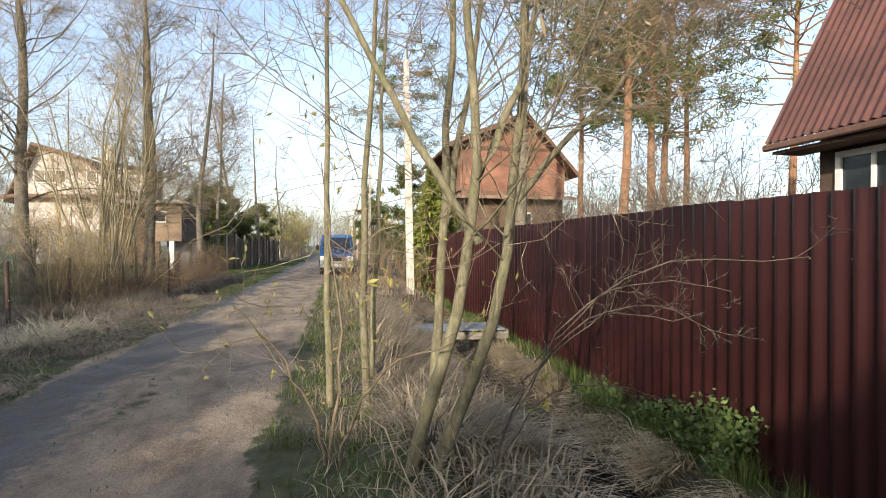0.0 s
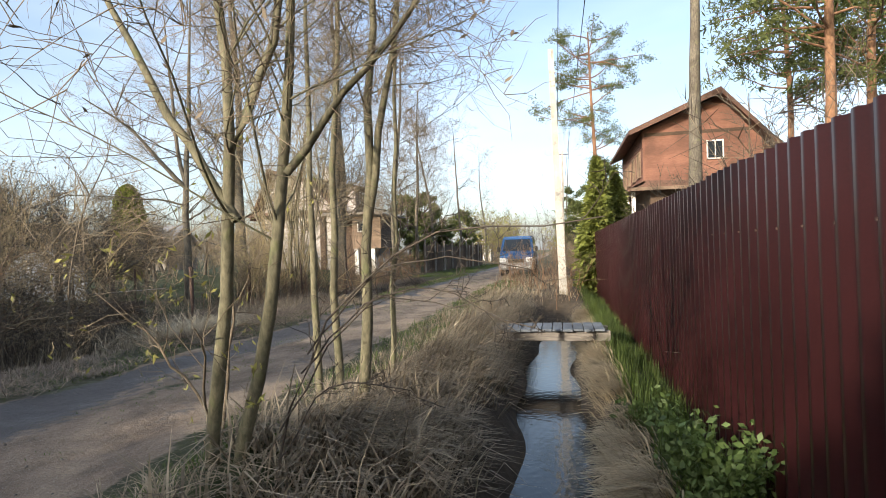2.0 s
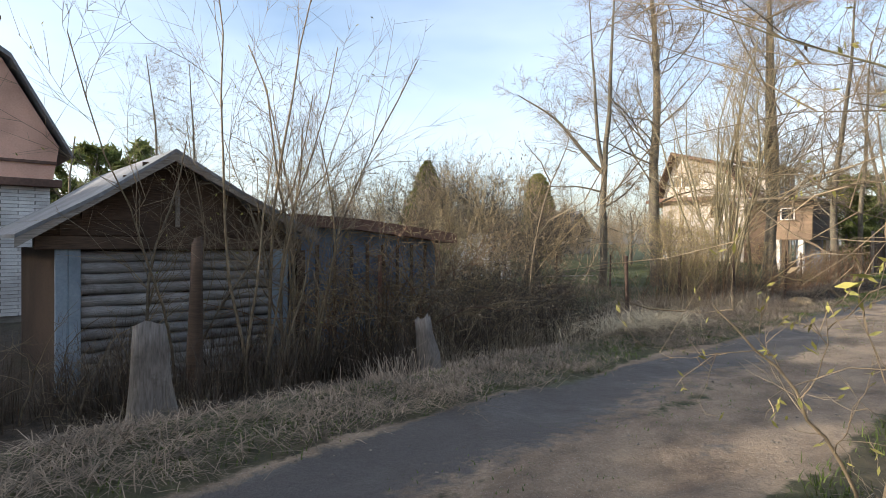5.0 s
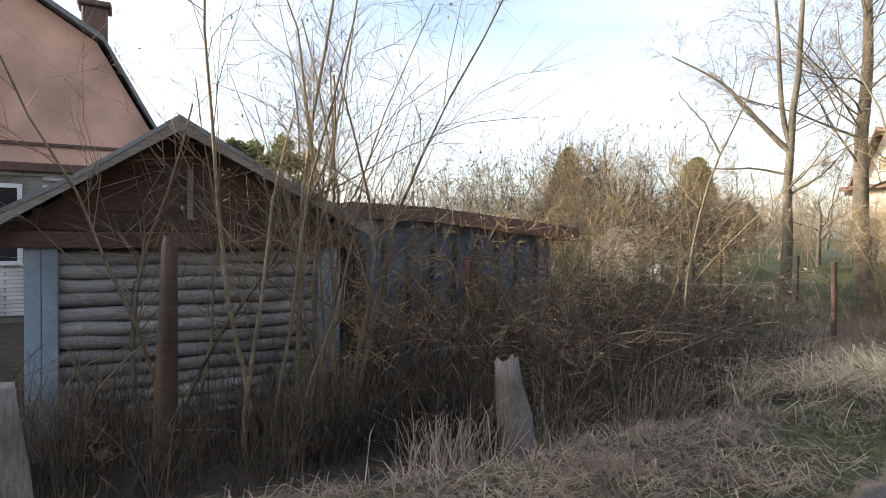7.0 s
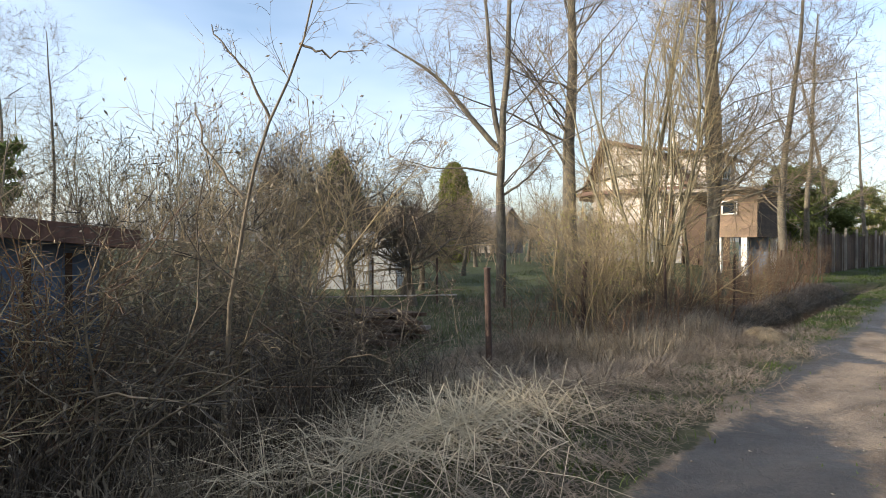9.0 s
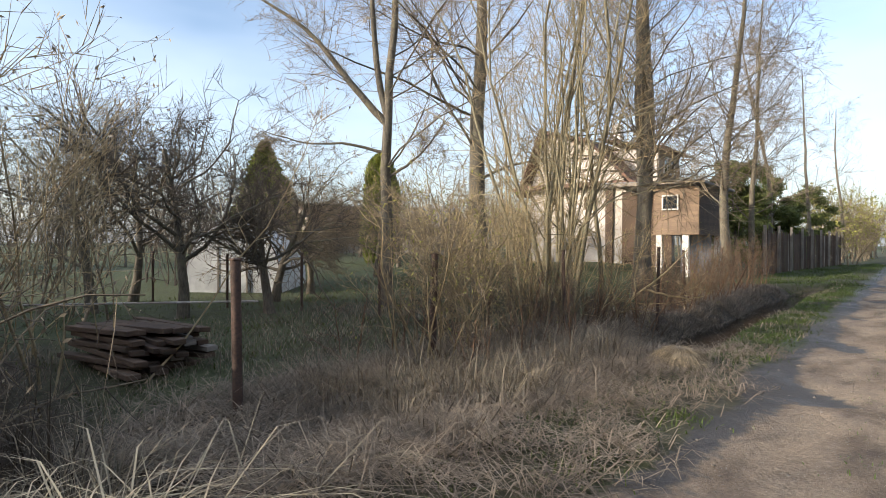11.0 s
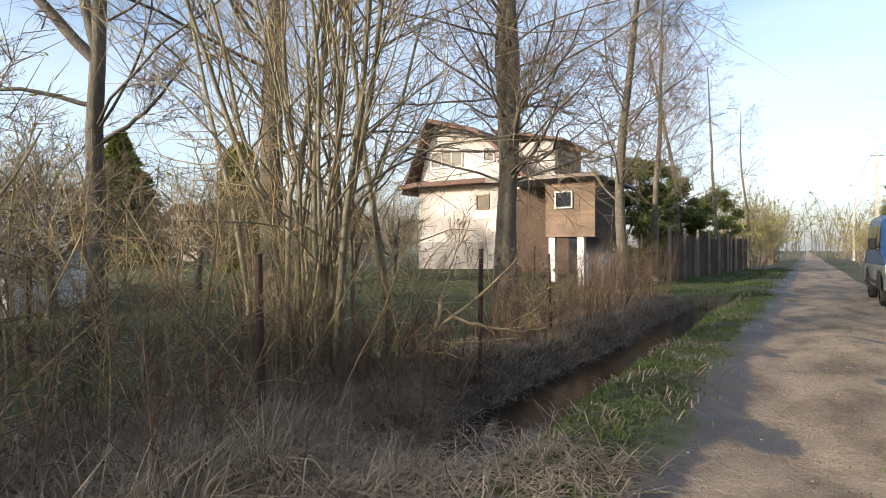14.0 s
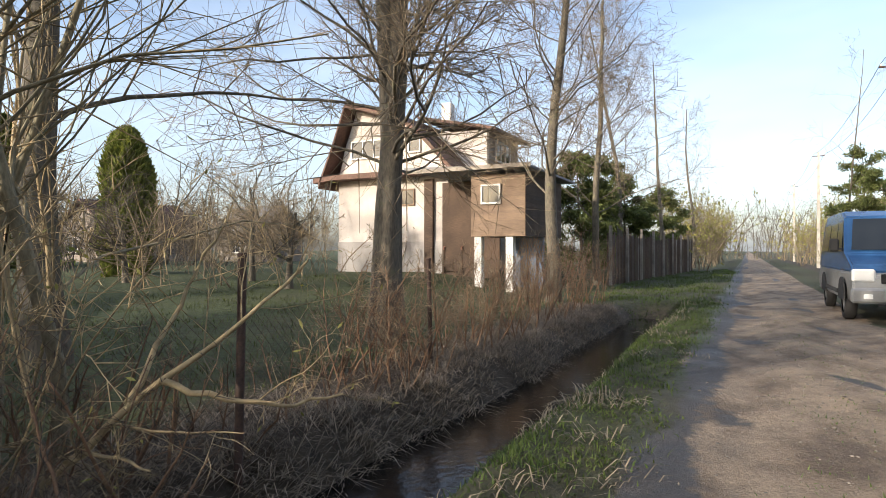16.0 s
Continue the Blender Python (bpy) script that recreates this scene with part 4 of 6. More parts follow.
limbed("tree", "upright alder clump rising from dry tussocks",
       [([(2.57, 1.5, -0.2), (2.62, 1.5, 0.7), (2.67, 1.5, 1.5), (2.72, 1.5, 2.6), (2.75, 1.5, 3.4), (2.8, 1.5, 6.0)], 0.050, 0.010),
        ([(2.69, 1.5, 1.75), (2.85, 1.5, 2.7), (2.96, 1.5, 3.4), (3.15, 1.5, 5.2)], 0.033, 0.008),
        ([(2.1, 2.3, -0.05), (2.05, 2.3, 1.2), (2.1, 2.3, 2.6), (2.2, 2.3, 4.2), (2.3, 2.3, 6.2)], 0.042, 0.008),
        ([(1.75, 2.6, -0.05), (1.7, 2.6, 1.2), (1.72, 2.6, 2.6), (1.7, 2.6, 4.2), (1.75, 2.6, 6.0)], 0.040, 0.008),
        ([(2.2, 3.6, -0.05), (2.25, 3.6, 1.2), (2.3, 3.6, 2.6), (2.45, 3.6, 6.0)], 0.036, 0.008)], 12, (14, 12, 6), BARK_ALDER, TWIG, "alders on the verge", 600, TWIG, t0=0.44, reach=0.3, thin_by=0.62)
limbed("tree", "small budding willow leaning over the verge",
       [([(1.75, 0.9, 0.0), (1.65, 0.8, 0.5), (1.45, 0.6, 0.9), (1.2, 0.4, 1.25)], 0.012, 0.004), ([(1.8, 0.8, 0.0), (1.9, 0.5, 0.5), (2.1, 0.2, 0.9), (2.4, -0.3, 1.1)], 0.012, 0.004),
        ([(1.75, 0.85, 0.0), (1.85, 0.9, 0.7), (1.8, 1.0, 1.5), (1.7, 1.1, 2.2)], 0.014, 0.004)], 13, (5, 4, 2), TWIG, TWIG, "alders on the verge", 260, BUD)
# tall trees by the yard
limbed("tree", "bare forked tree with one long crooked limb",
       [([(-9.75, 16.75, -0.2), (-9.72, 16.75, 1.5), (-9.78, 16.75, 3.2), (-9.75, 16.75, 4.3), (-9.62, 16.85, 6.2), (-9.6, 16.9, 8.0), (-9.5, 17.0, 12.0)], 0.16, 0.02),
        ([(-9.75, 16.75, 4.2), (-10.15, 16.4, 4.75), (-10.5, 16.1, 5.3), (-10.95, 15.75, 6.1), (-11.35, 15.4, 6.55), (-12.3, 14.7, 7.3)], 0.095, 0.02),
        ([(-9.75, 16.75, 4.4), (-9.95, 16.6, 5.4), (-9.98, 16.55, 6.6), (-10.1, 16.4, 9.0), (-10.2, 16.3, 11.0)], 0.085, 0.015),
        ([(-9.74, 16.75, 3.5), (-10.5, 16.1, 3.75), (-11.2, 15.6, 3.7), (-12.0, 15.0, 4.0)], 0.04, 0.01),
        ([(-9.74, 16.75, 2.9), (-9.0, 17.2, 3.5), (-8.5, 17.5, 4.3)], 0.04, 0.01)], 21, (13, 11, 7), BARK_DARK, TWIG, "bare trees along the lane", t0=0.25, reach=0.42, thin_by=0.5, least=0.005)
limbed("tree", "dead crooked sapling standing out of the brambles",
       [([(-4.45, 5.85, -0.5), (-4.38, 5.92, 1.2), (-4.3, 6.0, 2.1), (-4.12, 6.2, 2.85), (-3.98, 6.32, 3.3), (-3.86, 6.45, 3.42), (-3.9, 6.4, 3.7)], 0.024, 0.007),
        ([(-4.16, 6.15, 2.65), (-4.3, 6.0, 3.1), (-4.45, 5.85, 3.3), (-4.5, 5.8, 3.45)], 0.014, 0.005),
        ([(-3.98, 6.32, 3.3), (-3.8, 6.5, 3.2), (-3.6, 6.7, 3.25)], 0.012, 0.004),
        ([(-4.32, 5.98, 2.0), (-4.55, 5.75, 2.4), (-4.6, 5.7, 2.8)], 0.014, 0.005)], 17, (7, 4, 2), TWIG, TWIG, "sallows by the yard", t0=0.4, reach=0.25)
limbed("tree", "thin arching sapling branches before the fence",
       [([(2.62, -0.05, -0.1), (2.75, -0.1, 0.6), (3.0, -0.15, 1.15), (3.4, -0.25, 1.45), (3.75, -0.35, 1.6), (4.05, -0.45, 1.47), (4.3, -0.52, 1.55)], 0.0075, 0.0025),
        ([(2.72, -0.1, 0.55), (3.05, -0.12, 1.05), (3.3, -0.2, 1.28), (3.55, -0.24, 1.2), (3.8, -0.28, 1.22)], 0.0052, 0.0022),
        ([(2.85, -0.1, 0.85), (3.2, -0.15, 1.2), (3.6, -0.25, 1.3), (3.85, -0.3, 1.14), (4.02, -0.32, 1.1)], 0.0052, 0.0022),
        ([(2.7, -0.08, 0.4), (3.0, -0.15, 0.8), (3.3, -0.22, 0.85), (3.62, -0.3, 0.75)], 0.0048, 0.0022),
        ([(2.9, -0.13, 0.95), (3.3, -0.2, 1.38), (3.7, -0.3, 1.42), (4.0, -0.3, 1.35)], 0.0048, 0.0022)], 18, (7, 4, 2), TWIG_DARK, TWIG_DARK, "alders on the verge", t0=0.35, reach=0.22)
tall_tree(-48.9, 11.6, 17, 0.16, (0, 0), 35, kids=(50, 9, 6), label="far slender birch with a hazy crown")
tall_tree(-48.2, 14.8, 17, 0.16, (0, 0), 36, kids=(50, 9, 6), label="far slender birch with a hazy crown")
tall_tree(4.7, 60.0, 14, 0.08, (0.01, 0), 37, kids=(20, 5, 4), label="thin bare sapling beside the lane")
tall_tree(-9.05, 19.7, 15, 0.26, (0, 0), 22)
multi_tree(-6.15, 23.3, [(0, 0, -0.02, 0.0, 14, 0.24), (0.10, 0.12, 0.035, 0.02, 14, 0.21)], 23, "twin-trunked bare tree with a burr low on the bark", "tall", BARK_DARK, kids=(48, 11, 9), group="bare trees along the lane", least=0.0065)
tall_tree(-5.9, 31.8, 14, 0.20, (0, 0), 25)
tall_tree(-6.6, 40.5, 14, 0.17, (0.02, 0), 26, kids=(44, 10, 8))
tall_tree(-7.0, 47.0, 15, 0.16, (0, 0), 27, kids=(44, 9, 7))
tall_tree(-6.0, 58.0, 15, 0.16, (0, 0), 28, kids=(28, 8, 6))
tall_tree(-5.0, 70.0, 14, 0.16, (0, 0), 29, kids=(28, 8, 6))
# many-stemmed willow clump by the yard fence
g = np.random.default_rng(31)
multi_tree(-5.4, 16.95, [(g.normal(0, 0.32), g.normal(0, 0.28), g.normal(0, 0.085), g.normal(0, 0.07), g.uniform(5, 8.5), g.uniform(0.026, 0.058)) for _ in range(22)], 32,
           "dense many-stemmed willow clump with pale stems", "stems", BARK_WILLOW, TWIG_PALE, kids=(12, 7), least=0.004)
g = np.random.default_rng(33)
multi_tree(-7.6, 18.6, [(g.normal(0, 0.3), g.normal(0, 0.3), g.normal(0, 0.1), g.normal(0, 0.1), g.uniform(4, 7), g.uniform(0.02, 0.04)) for _ in range(6)], 34,
           "slender pale-stemmed sapling group", "stems", TWIG_PALE, TWIG_PALE, kids=(9, 6))
# willow shoots in front of the log shed
for k, (x, y) in enumerate(((-5.0, 0.9), (-5.6, 1.5), (-5.3, 1.9), (-5.8, 0.1))):
    g = np.random.default_rng(60 + k)
    multi_tree(x, y, [(g.normal(0, 0.12), g.normal(0, 0.12), g.normal(0, 0.08), g.normal(0, 0.08), g.uniform(3.4, 5.8), g.uniform(0.016, 0.032)) for _ in range(4)], 70 + k,
               "thin willow shoots with yellow buds", "stems", TWIG, TWIG, kids=(15, 8), buds=60)
# orchard behind
for k, (x, y, h) in enumerate(((-11.7, 12.9, 3.5), (-12.9, 15.9, 2.8), (-15.5, 13.5, 3.8), (-13.6, 11.9, 3.2), (-10.9, 14.4, 2.2), (-14.4, 18.2, 3.0), (-18.5, 19.5, 3.0), (-17.0, 23.5, 3.0), (-20.0, 28.0, 2.8), (-13.0, 28.5, 2.4), (-22.0, 18.0, 2.8), (-20.0, 33.0, 2.6), (-25.5, 36.0, 2.8), (-28.5, 38.5, 3.0), (-31.5, 36.0, 2.8), (-16.3, 30.2, 3.4))):
    g = np.random.default_rng(80 + k)
    z = float(height(x, y)) - 0.1
    plant("fruit_tree", "bare spreading fruit tree with dense dark twigs", "tree", "orchard", g, [(x, y, z)], [(0.05, 0, 1)], [h], [0.12], BARK_DARK, TWIG if k % 2 else TWIG_DARK, "orchard trees", (18, 12, 9) if x > -16 else (13, 11, 8), least=0.0055)


def needle_tree(name, label, x, y, h, r, z0, spread, seed, n_limb, clumps, size, mat=NEEDLE, bark=BARK_PINE, group="", per=28):
    """A conifer with a bare lower trunk and tufted limbs."""
    g = np.random.default_rng(seed)
    z = float(height(x, y)) - 0.1
    ob = thing(name, label, "tree", (x, y, z), group=group)
    P, R = branches(g, np.zeros((1, 3)), np.array([[0.01, 0.0, 1.0]]), np.array([h]), np.array([r]), 14, 0.02, 0.03, 0.2)
    bits = [tubes(P, R, 10)]
    t = g.uniform(z0, 0.98, n_limb)
    i = np.minimum((t * 14).astype(int), 13)
    S = P[0, i] + (P[0, i + 1] - P[0, i]) * (t * 14 - i)[:, None]
    a = g.uniform(0, 2 * np.pi, n_limb)
    D = unit(np.stack([np.cos(a), np.sin(a), g.uniform(-0.15, 0.5, n_limb)], 1))
    prof = np.sin(np.clip((t - z0) / (1 - z0) * 0.85 + 0.15, 0, 1) * np.pi) ** 0.7
    L = spread * (0.35 + 0.75 * prof) * g.uniform(0.6, 1.15, n_limb)
    P1, R1 = branches(g, S, D, L, np.full(n_limb, r * 0.22), 6, 0.14, 0.04)
    bits.append(tubes(P1, R1, 4))
    link("trunk", poly_mesh("trunk", *join(bits), smooth=True), bark, ob)
    S2, D2, L2, R2 = sprout(g, P1, R1, clumps, 0.35, 45, 0.35, 0.5, L)
    P2, R2 = branches(g, S2, D2, L2, np.maximum(R2, 0.008), 3, 0.2, 0.06)
    C = P2[:, 1:].reshape(-1, 3)
    C = np.repeat(C, per, 0) + g.normal(0, 1, (len(C) * per, 3)) * np.array((0.17, 0.17, 0.09))
    V, F = flecks(g, C, size, 0.02, 5.0)
    link("crown", poly_mesh("crown", V, F), mat, ob)
    return ob


for k, (x, y, h, r, z0) in enumerate(((8.6, 17.6, 19, 0.26, 0.62), (11.8, 16.0, 17, 0.20, 0.42), (13.4, 16.6, 16, 0.19, 0.42), (15.5, 19.5, 17, 0.2, 0.4), (18.5, 22.5, 17, 0.2, 0.4), (13.8, 24.0, 17, 0.18, 0.45), (20.5, 18.0, 17, 0.2, 0.42))):
    needle_tree("pine", "tall pine with an orange bare trunk" if k else "thick bare pine trunk with a broken limb stub", x, y, h, r, z0, 3.3, 100 + k, 46, 5, 0.026, per=13, group="pines behind the fence", bark=BARK_PINE if k else BARK_DARK)
needle_tree("pine", "pine with an orange trunk and open tufted crown", 6.5, 33.5, 15.5, 0.2, 0.45, 3.4, 120, 34, 5, 0.018, group="pines behind the fence")


def cone_tree(name, label, x, y, h, w, seed, n, size, mat=SPRUCE, rounded=0.0, base=0.0):
    """A dense evergreen built of many small sprays round a trunk."""
    g = np.random.default_rng(seed)
    z = float(height(x, y)) - 0.05
    ob = thing(name, label, "tree", (x, y, z), group="evergreens")
    P, R = branches(g, np.zeros((1, 3)), np.array([[0.0, 0.0, 1.0]]), np.array([h * 0.95]), np.array([0.09]), 6, 0.01, 0.0, 0.2)
    link("trunk", poly_mesh("trunk", *tubes(P, R, 6), smooth=True), BARK_DARK, ob)
    t = g.uniform(base, 1, n) ** 0.9
    a = g.uniform(0, 2 * np.pi, n)
    lump = 1 + 0.13 * np.sin(a * 3 + t * 9) + 0.1 * np.sin(a * 7 - t * 15) + 0.07 * g.normal(0, 1, n)
    if not rounded:
        lump *= 0.72 + 0.42 * np.mod(1 - t * 9 + 0.35 * np.sin(a * 5 + seed), 1.0) + 0.12 * np.sin(a * 2 + seed)
    prof = (np.sqrt(np.clip(1 - t ** 4, 0, 1)) * np.clip(0.75 + t, 0, 1)) if rounded else (1 - t) ** 0.85
    rr = w * prof * lump * np.sqrt(g.uniform(0.45, 1, n))
    C = np.stack([rr * np.cos(a), rr * np.sin(a), t * h], 1)
    out = unit(np.stack([np.cos(a), np.sin(a), np.full(n, 1.6 if rounded else -0.2)], 1) + g.normal(0, 0.35, (n, 3)))
    b = unit(np.cross(out, g.normal(0, 1, (n, 3))))
    s = (size * g.uniform(0.6, 1.4, n))[:, None]
    V = np.stack([C - out * s * 1.6, C + b * s * 0.6, C + out * s * 1.8, C - b * s * 0.6], 1).reshape(-1, 3)
    link("crown", poly_mesh("crown", V, np.arange(n * 4).reshape(n, 4)), mat, ob, "dense green sprays")


cone_tree("thuja", "columnar green thuja with a rounded top", -23.9, 30.6, 6.2, 0.98, 130, 22000, 0.10, rounded=1)
cone_tree("spruce", "green-gold young spruce behind the fence", 5.6, 20.2, 5.4, 1.2, 131, 9000, 0.09)
cone_tree("spruce", "green-gold young spruce behind the fence", 6.4, 21.8, 5.0, 1.3, 132, 9000, 0.09)
cone_tree("spruce", "dark shaggy conifer in the gardens", -39.0, 33.0, 8.8, 3.3, 133, 9000, 0.2, SPRUCE)
for k, (x, y, h) in enumerate(((-8.2, 44, 5.2), (-7.2, 50, 4.6), (-9.2, 54, 6), (7.5, 44, 8), (5.6, 60, 7), (-6.5, 62, 5))):
    needle_tree("spruce", "shaggy olive-green conifer beside the lane", x, y, h + 1.0, 0.1, 0.08, 1.7, 140 + k, 50, 4, 0.034, bark=BARK_DARK, group="evergreens", per=20)


for k, (x, y, h) in enumerate(((-43.0, 6.0, 8.2), (-44.5, 9.8, 8.8), (-46.0, 3.0, 7.6))):
    needle_tree("pine", "far bushy pine beyond the gardens", x, y, h, 0.14, 0.1, 2.8, 160 + k, 34, 4, 0.085, bark=BARK_DARK, group="evergreens", per=11)


# ---- scrub ----
def thicket(label, x0, x1, y0, y1, n, h0, h1, seed, order="stems", bark=TWIG, twig=TWIG, kids=(8, 5), r=(0.006, 0.018), lean=0.25, buds=0, name="bush", bud_mat=None, bud_size=0.008, least=0.003):
    g = np.random.default_rng(seed)
    xs, ys = g.uniform(x0, x1, n), g.uniform(y0, y1, n)
    S = np.stack([xs, ys, height(xs, ys) - 0.03], 1)
    D = np.stack([g.normal(0, lean, n), g.normal(0, lean, n), np.ones(n)], 1)
    return plant(name, label, "bush", order, g, S, D, g.uniform(h0, h1, n), g.uniform(*r, n), bark, twig, "roadside scrub", kids, buds, bud_mat, bud_size, least)


thicket("tangled dead brambles leaning over the lean-to", -6.3, -5.2, 2.2, 5.4, 70, 1.8, 3.0, 200, "bramble", TWIG_RED, TWIG_PALE, (8, 6), lean=0.22, buds=1200, bud_mat=HAY, least=0.0045)
# dark twigs here put the hollow's shade into the colour
thicket("dry tangled scrub with ochre seed heads", -6.8, -4.4, 4.2, 8.2, 140, 1.5, 2.9, 201, "bramble", TWIG, TWIG_DARK, (8, 6), lean=0.28, buds=1800, bud_mat=HAY, bud_size=0.011, least=0.0045)
thicket("tall sunlit willow scrub with ochre twigs", -9.8, -6.6, 5.2, 10.0, 70, 2.8, 4.3, 202, "stems", TWIG_PALE, TWIG_PALE, (10, 6), lean=0.35, buds=2200, bud_mat=HAY, bud_size=0.012, least=0.004)
thicket("low dead scrub against the shed wall", -6.2, -4.8, -2.6, 2.2, 40, 0.7, 1.6, 203, "bramble", TWIG, TWIG, (7, 4), lean=0.3)
thicket("pale brushwood along the yard fence", -6.3, -4.3, 13.2, 17.4, 62, 1.2, 2.7, 204, "stems", TWIG_PALE, TWIG_PALE, (9, 7), lean=0.3, buds=700, least=0.004)
thicket("brown undergrowth among the brushwood", -6.0, -3.7, 12.0, 18.0, 110, 0.5, 1.2, 219, "stems", TWIG_RED, TWIG_DARK, (7, 5), lean=0.35, least=0.0035)
thicket("low brown brush on the ditch bank", -5.6, -4.2, 16.6, 20.5, 45, 0.3, 0.75, 214, "stems", TWIG_RED, TWIG, (7, 4), lean=0.3)
thicket("reddish shrub beside the ditch", -5.3, -4.2, 20.5, 25.5, 75, 0.6, 1.5, 205, "stems", TWIG_RED, TWIG, (8, 6), lean=0.3, least=0.004)
thicket("brown brush along the ditch", -6.2, -4.4, 25.5, 33.0, 110, 1.0, 2.0, 206, "stems", TWIG_RED, TWIG, (8, 5))
thicket("budding willow scrub by a fence post", -5.3, -4.2, 11.9, 13.6, 20, 1.6, 2.6, 207, "stems", TWIG_PALE, TWIG, (9, 7), lean=0.3, buds=700, least=0.004)
thicket("sparse garden shrubs beyond the lawn", -25, -14, 27.0, 37.0, 60, 2.0, 3.6, 215, "stems", TWIG, TWIG, (11, 7), lean=0.3, r=(0.012, 0.03), buds=700, least=0.008)
limbed("tree", "crooked budding sallow leaning round a fence post",
       [([(-4.5, 12.9, -0.2), (-4.45, 12.85, 0.5), (-4.6, 12.7, 1.0), (-4.5, 12.5, 1.5), (-4.7, 12.4, 2.0), (-4.6, 12.2, 2.3)], 0.022, 0.005),
        ([(-4.48, 12.88, 0.4), (-4.3, 13.1, 0.9), (-4.4, 13.3, 1.3), (-4.2, 13.5, 1.6), (-4.25, 13.7, 2.0)], 0.018, 0.005),
        ([(-4.52, 12.8, 0.8), (-4.2, 12.6, 1.15), (-4.05, 12.4, 1.2), (-3.9, 12.35, 1.45)], 0.014, 0.004),
        ([(-4.6, 12.6, 1.2), (-4.9, 12.3, 1.5), (-5.0, 12.35, 1.9), (-5.2, 12.2, 2.1)], 0.013, 0.004)], 19, (10, 8, 3), TWIG_PALE, TWIG_PALE, "sallows by the yard", 260, BUD, t0=0.3, reach=0.45)
limbed("tree", "dead sallow with crooked pale arms beside a post",
       [([(-4.6, 17.3, -0.1), (-4.3, 17.55, 0.35), (-4.0, 17.75, 0.62), (-3.7, 18.1, 0.95), (-3.5, 18.4, 1.3)], 0.030, 0.009),
        ([(-4.05, 17.72, 0.58), (-3.8, 17.8, 0.50), (-3.5, 18.0, 0.42), (-3.2, 18.4, 0.45)], 0.022, 0.007),
        ([(-4.2, 17.6, 0.45), (-4.3, 17.9, 0.8), (-4.3, 18.2, 1.25), (-4.2, 18.4, 1.7)], 0.022, 0.007),
        ([(-4.5, 17.4, 0.1), (-4.1, 17.35, 0.25), (-3.7, 17.4, 0.2)], 0.018, 0.006)], 16, (6, 5, 2), TWIG_PALE, TWIG_PALE, "sallows by the yard", 60, BUD)
thicket("brown orchard scrub behind the sheds", -26, -11, 3.5, 11.5, 70, 2.8, 4.8, 208, "stems", TWIG, TWIG_DARK, (10, 7), r=(0.012, 0.03), lean=0.35, buds=1500, bud_mat=TWIG_PALE, least=0.006)
thicket("dark hedge of bare bushes beyond the greenhouse", -30, -20, 13.0, 27.0, 60, 2.8, 5.0, 217, "stems", TWIG_DARK, TWIG_DARK, (10, 6), r=(0.015, 0.035), lean=0.3, least=0.009)
thicket("dark garden bushes round the far houses", -36, -27, 30.0, 44.0, 60, 2.5, 4.4, 218, "stems", TWIG_DARK, TWIG_DARK, (9, 5), r=(0.015, 0.04), lean=0.3, least=0.012)
thicket("bare shrub behind the fence", 7.0, 8.7, 4.6, 10.5, 60, 2.6, 4.0, 209, "stems", TWIG, TWIG_DARK, (10, 8), lean=0.4, least=0.0055)
thicket("bare shrub behind the fence", 8.8, 14.0, 9.0, 20.0, 55, 3.0, 4.8, 210, "stems", TWIG, TWIG_DARK, (10, 8), lean=0.35, least=0.007)
thicket("brown shrub by the lane end of the ditch", 1.9, 4.6, 14.5, 24.0, 60, 0.8, 1.9, 211, "stems", TWIG_RED, TWIG, (8, 5))
thicket("hedge of bare shrubs along the lane", 3.6, 6.5, 34.0, 60.0, 90, 1.8, 3.2, 212, "stems", TWIG, TWIG, (8, 4), r=(0.012, 0.025))
thicket("golden shrubs far along the lane", -7.0, -3.5, 60.0, 105.0, 110, 3.0, 7.0, 213, "stems", TWIG, TWIG, (8, 5), r=(0.02, 0.05), buds=9000, bud_size=0.05, least=0.014)
thicket("golden shrubs far along the lane", 3.5, 12.0, 75.0, 120.0, 100, 3.0, 7.0, 216, "stems", TWIG, TWIG, (8, 5), r=(0.02, 0.05), buds=7000, bud_size=0.05, least=0.014)
for k, (x0, x1, y0, y1, n, h0, h1) in enumerate(((-60, -34, 20, 50, 70, 4, 8), (-60, -30, -20, 18, 70, 4, 8), (-30, -14, 55, 90, 70, 6, 11), (-60, -30, 60, 110, 70, 6, 12), (-12, 16, 122, 150, 110, 5, 12), (14, 40, 40, 80, 60, 6, 12), (24, 44, 0, 40, 36, 6, 12), (-50, 40, -40, -25, 40, 5, 9))):
    thicket("distant wood of bare trees", x0, x1, y0, y1, n, h0, h1, 230 + k, "stems", BARK_DARK, TWIG_DARK, (7, 4), r=(0.04, 0.10), lean=0.1, least=0.016, name="far_wood", buds=2500, bud_mat=TWIG, bud_size=0.035)


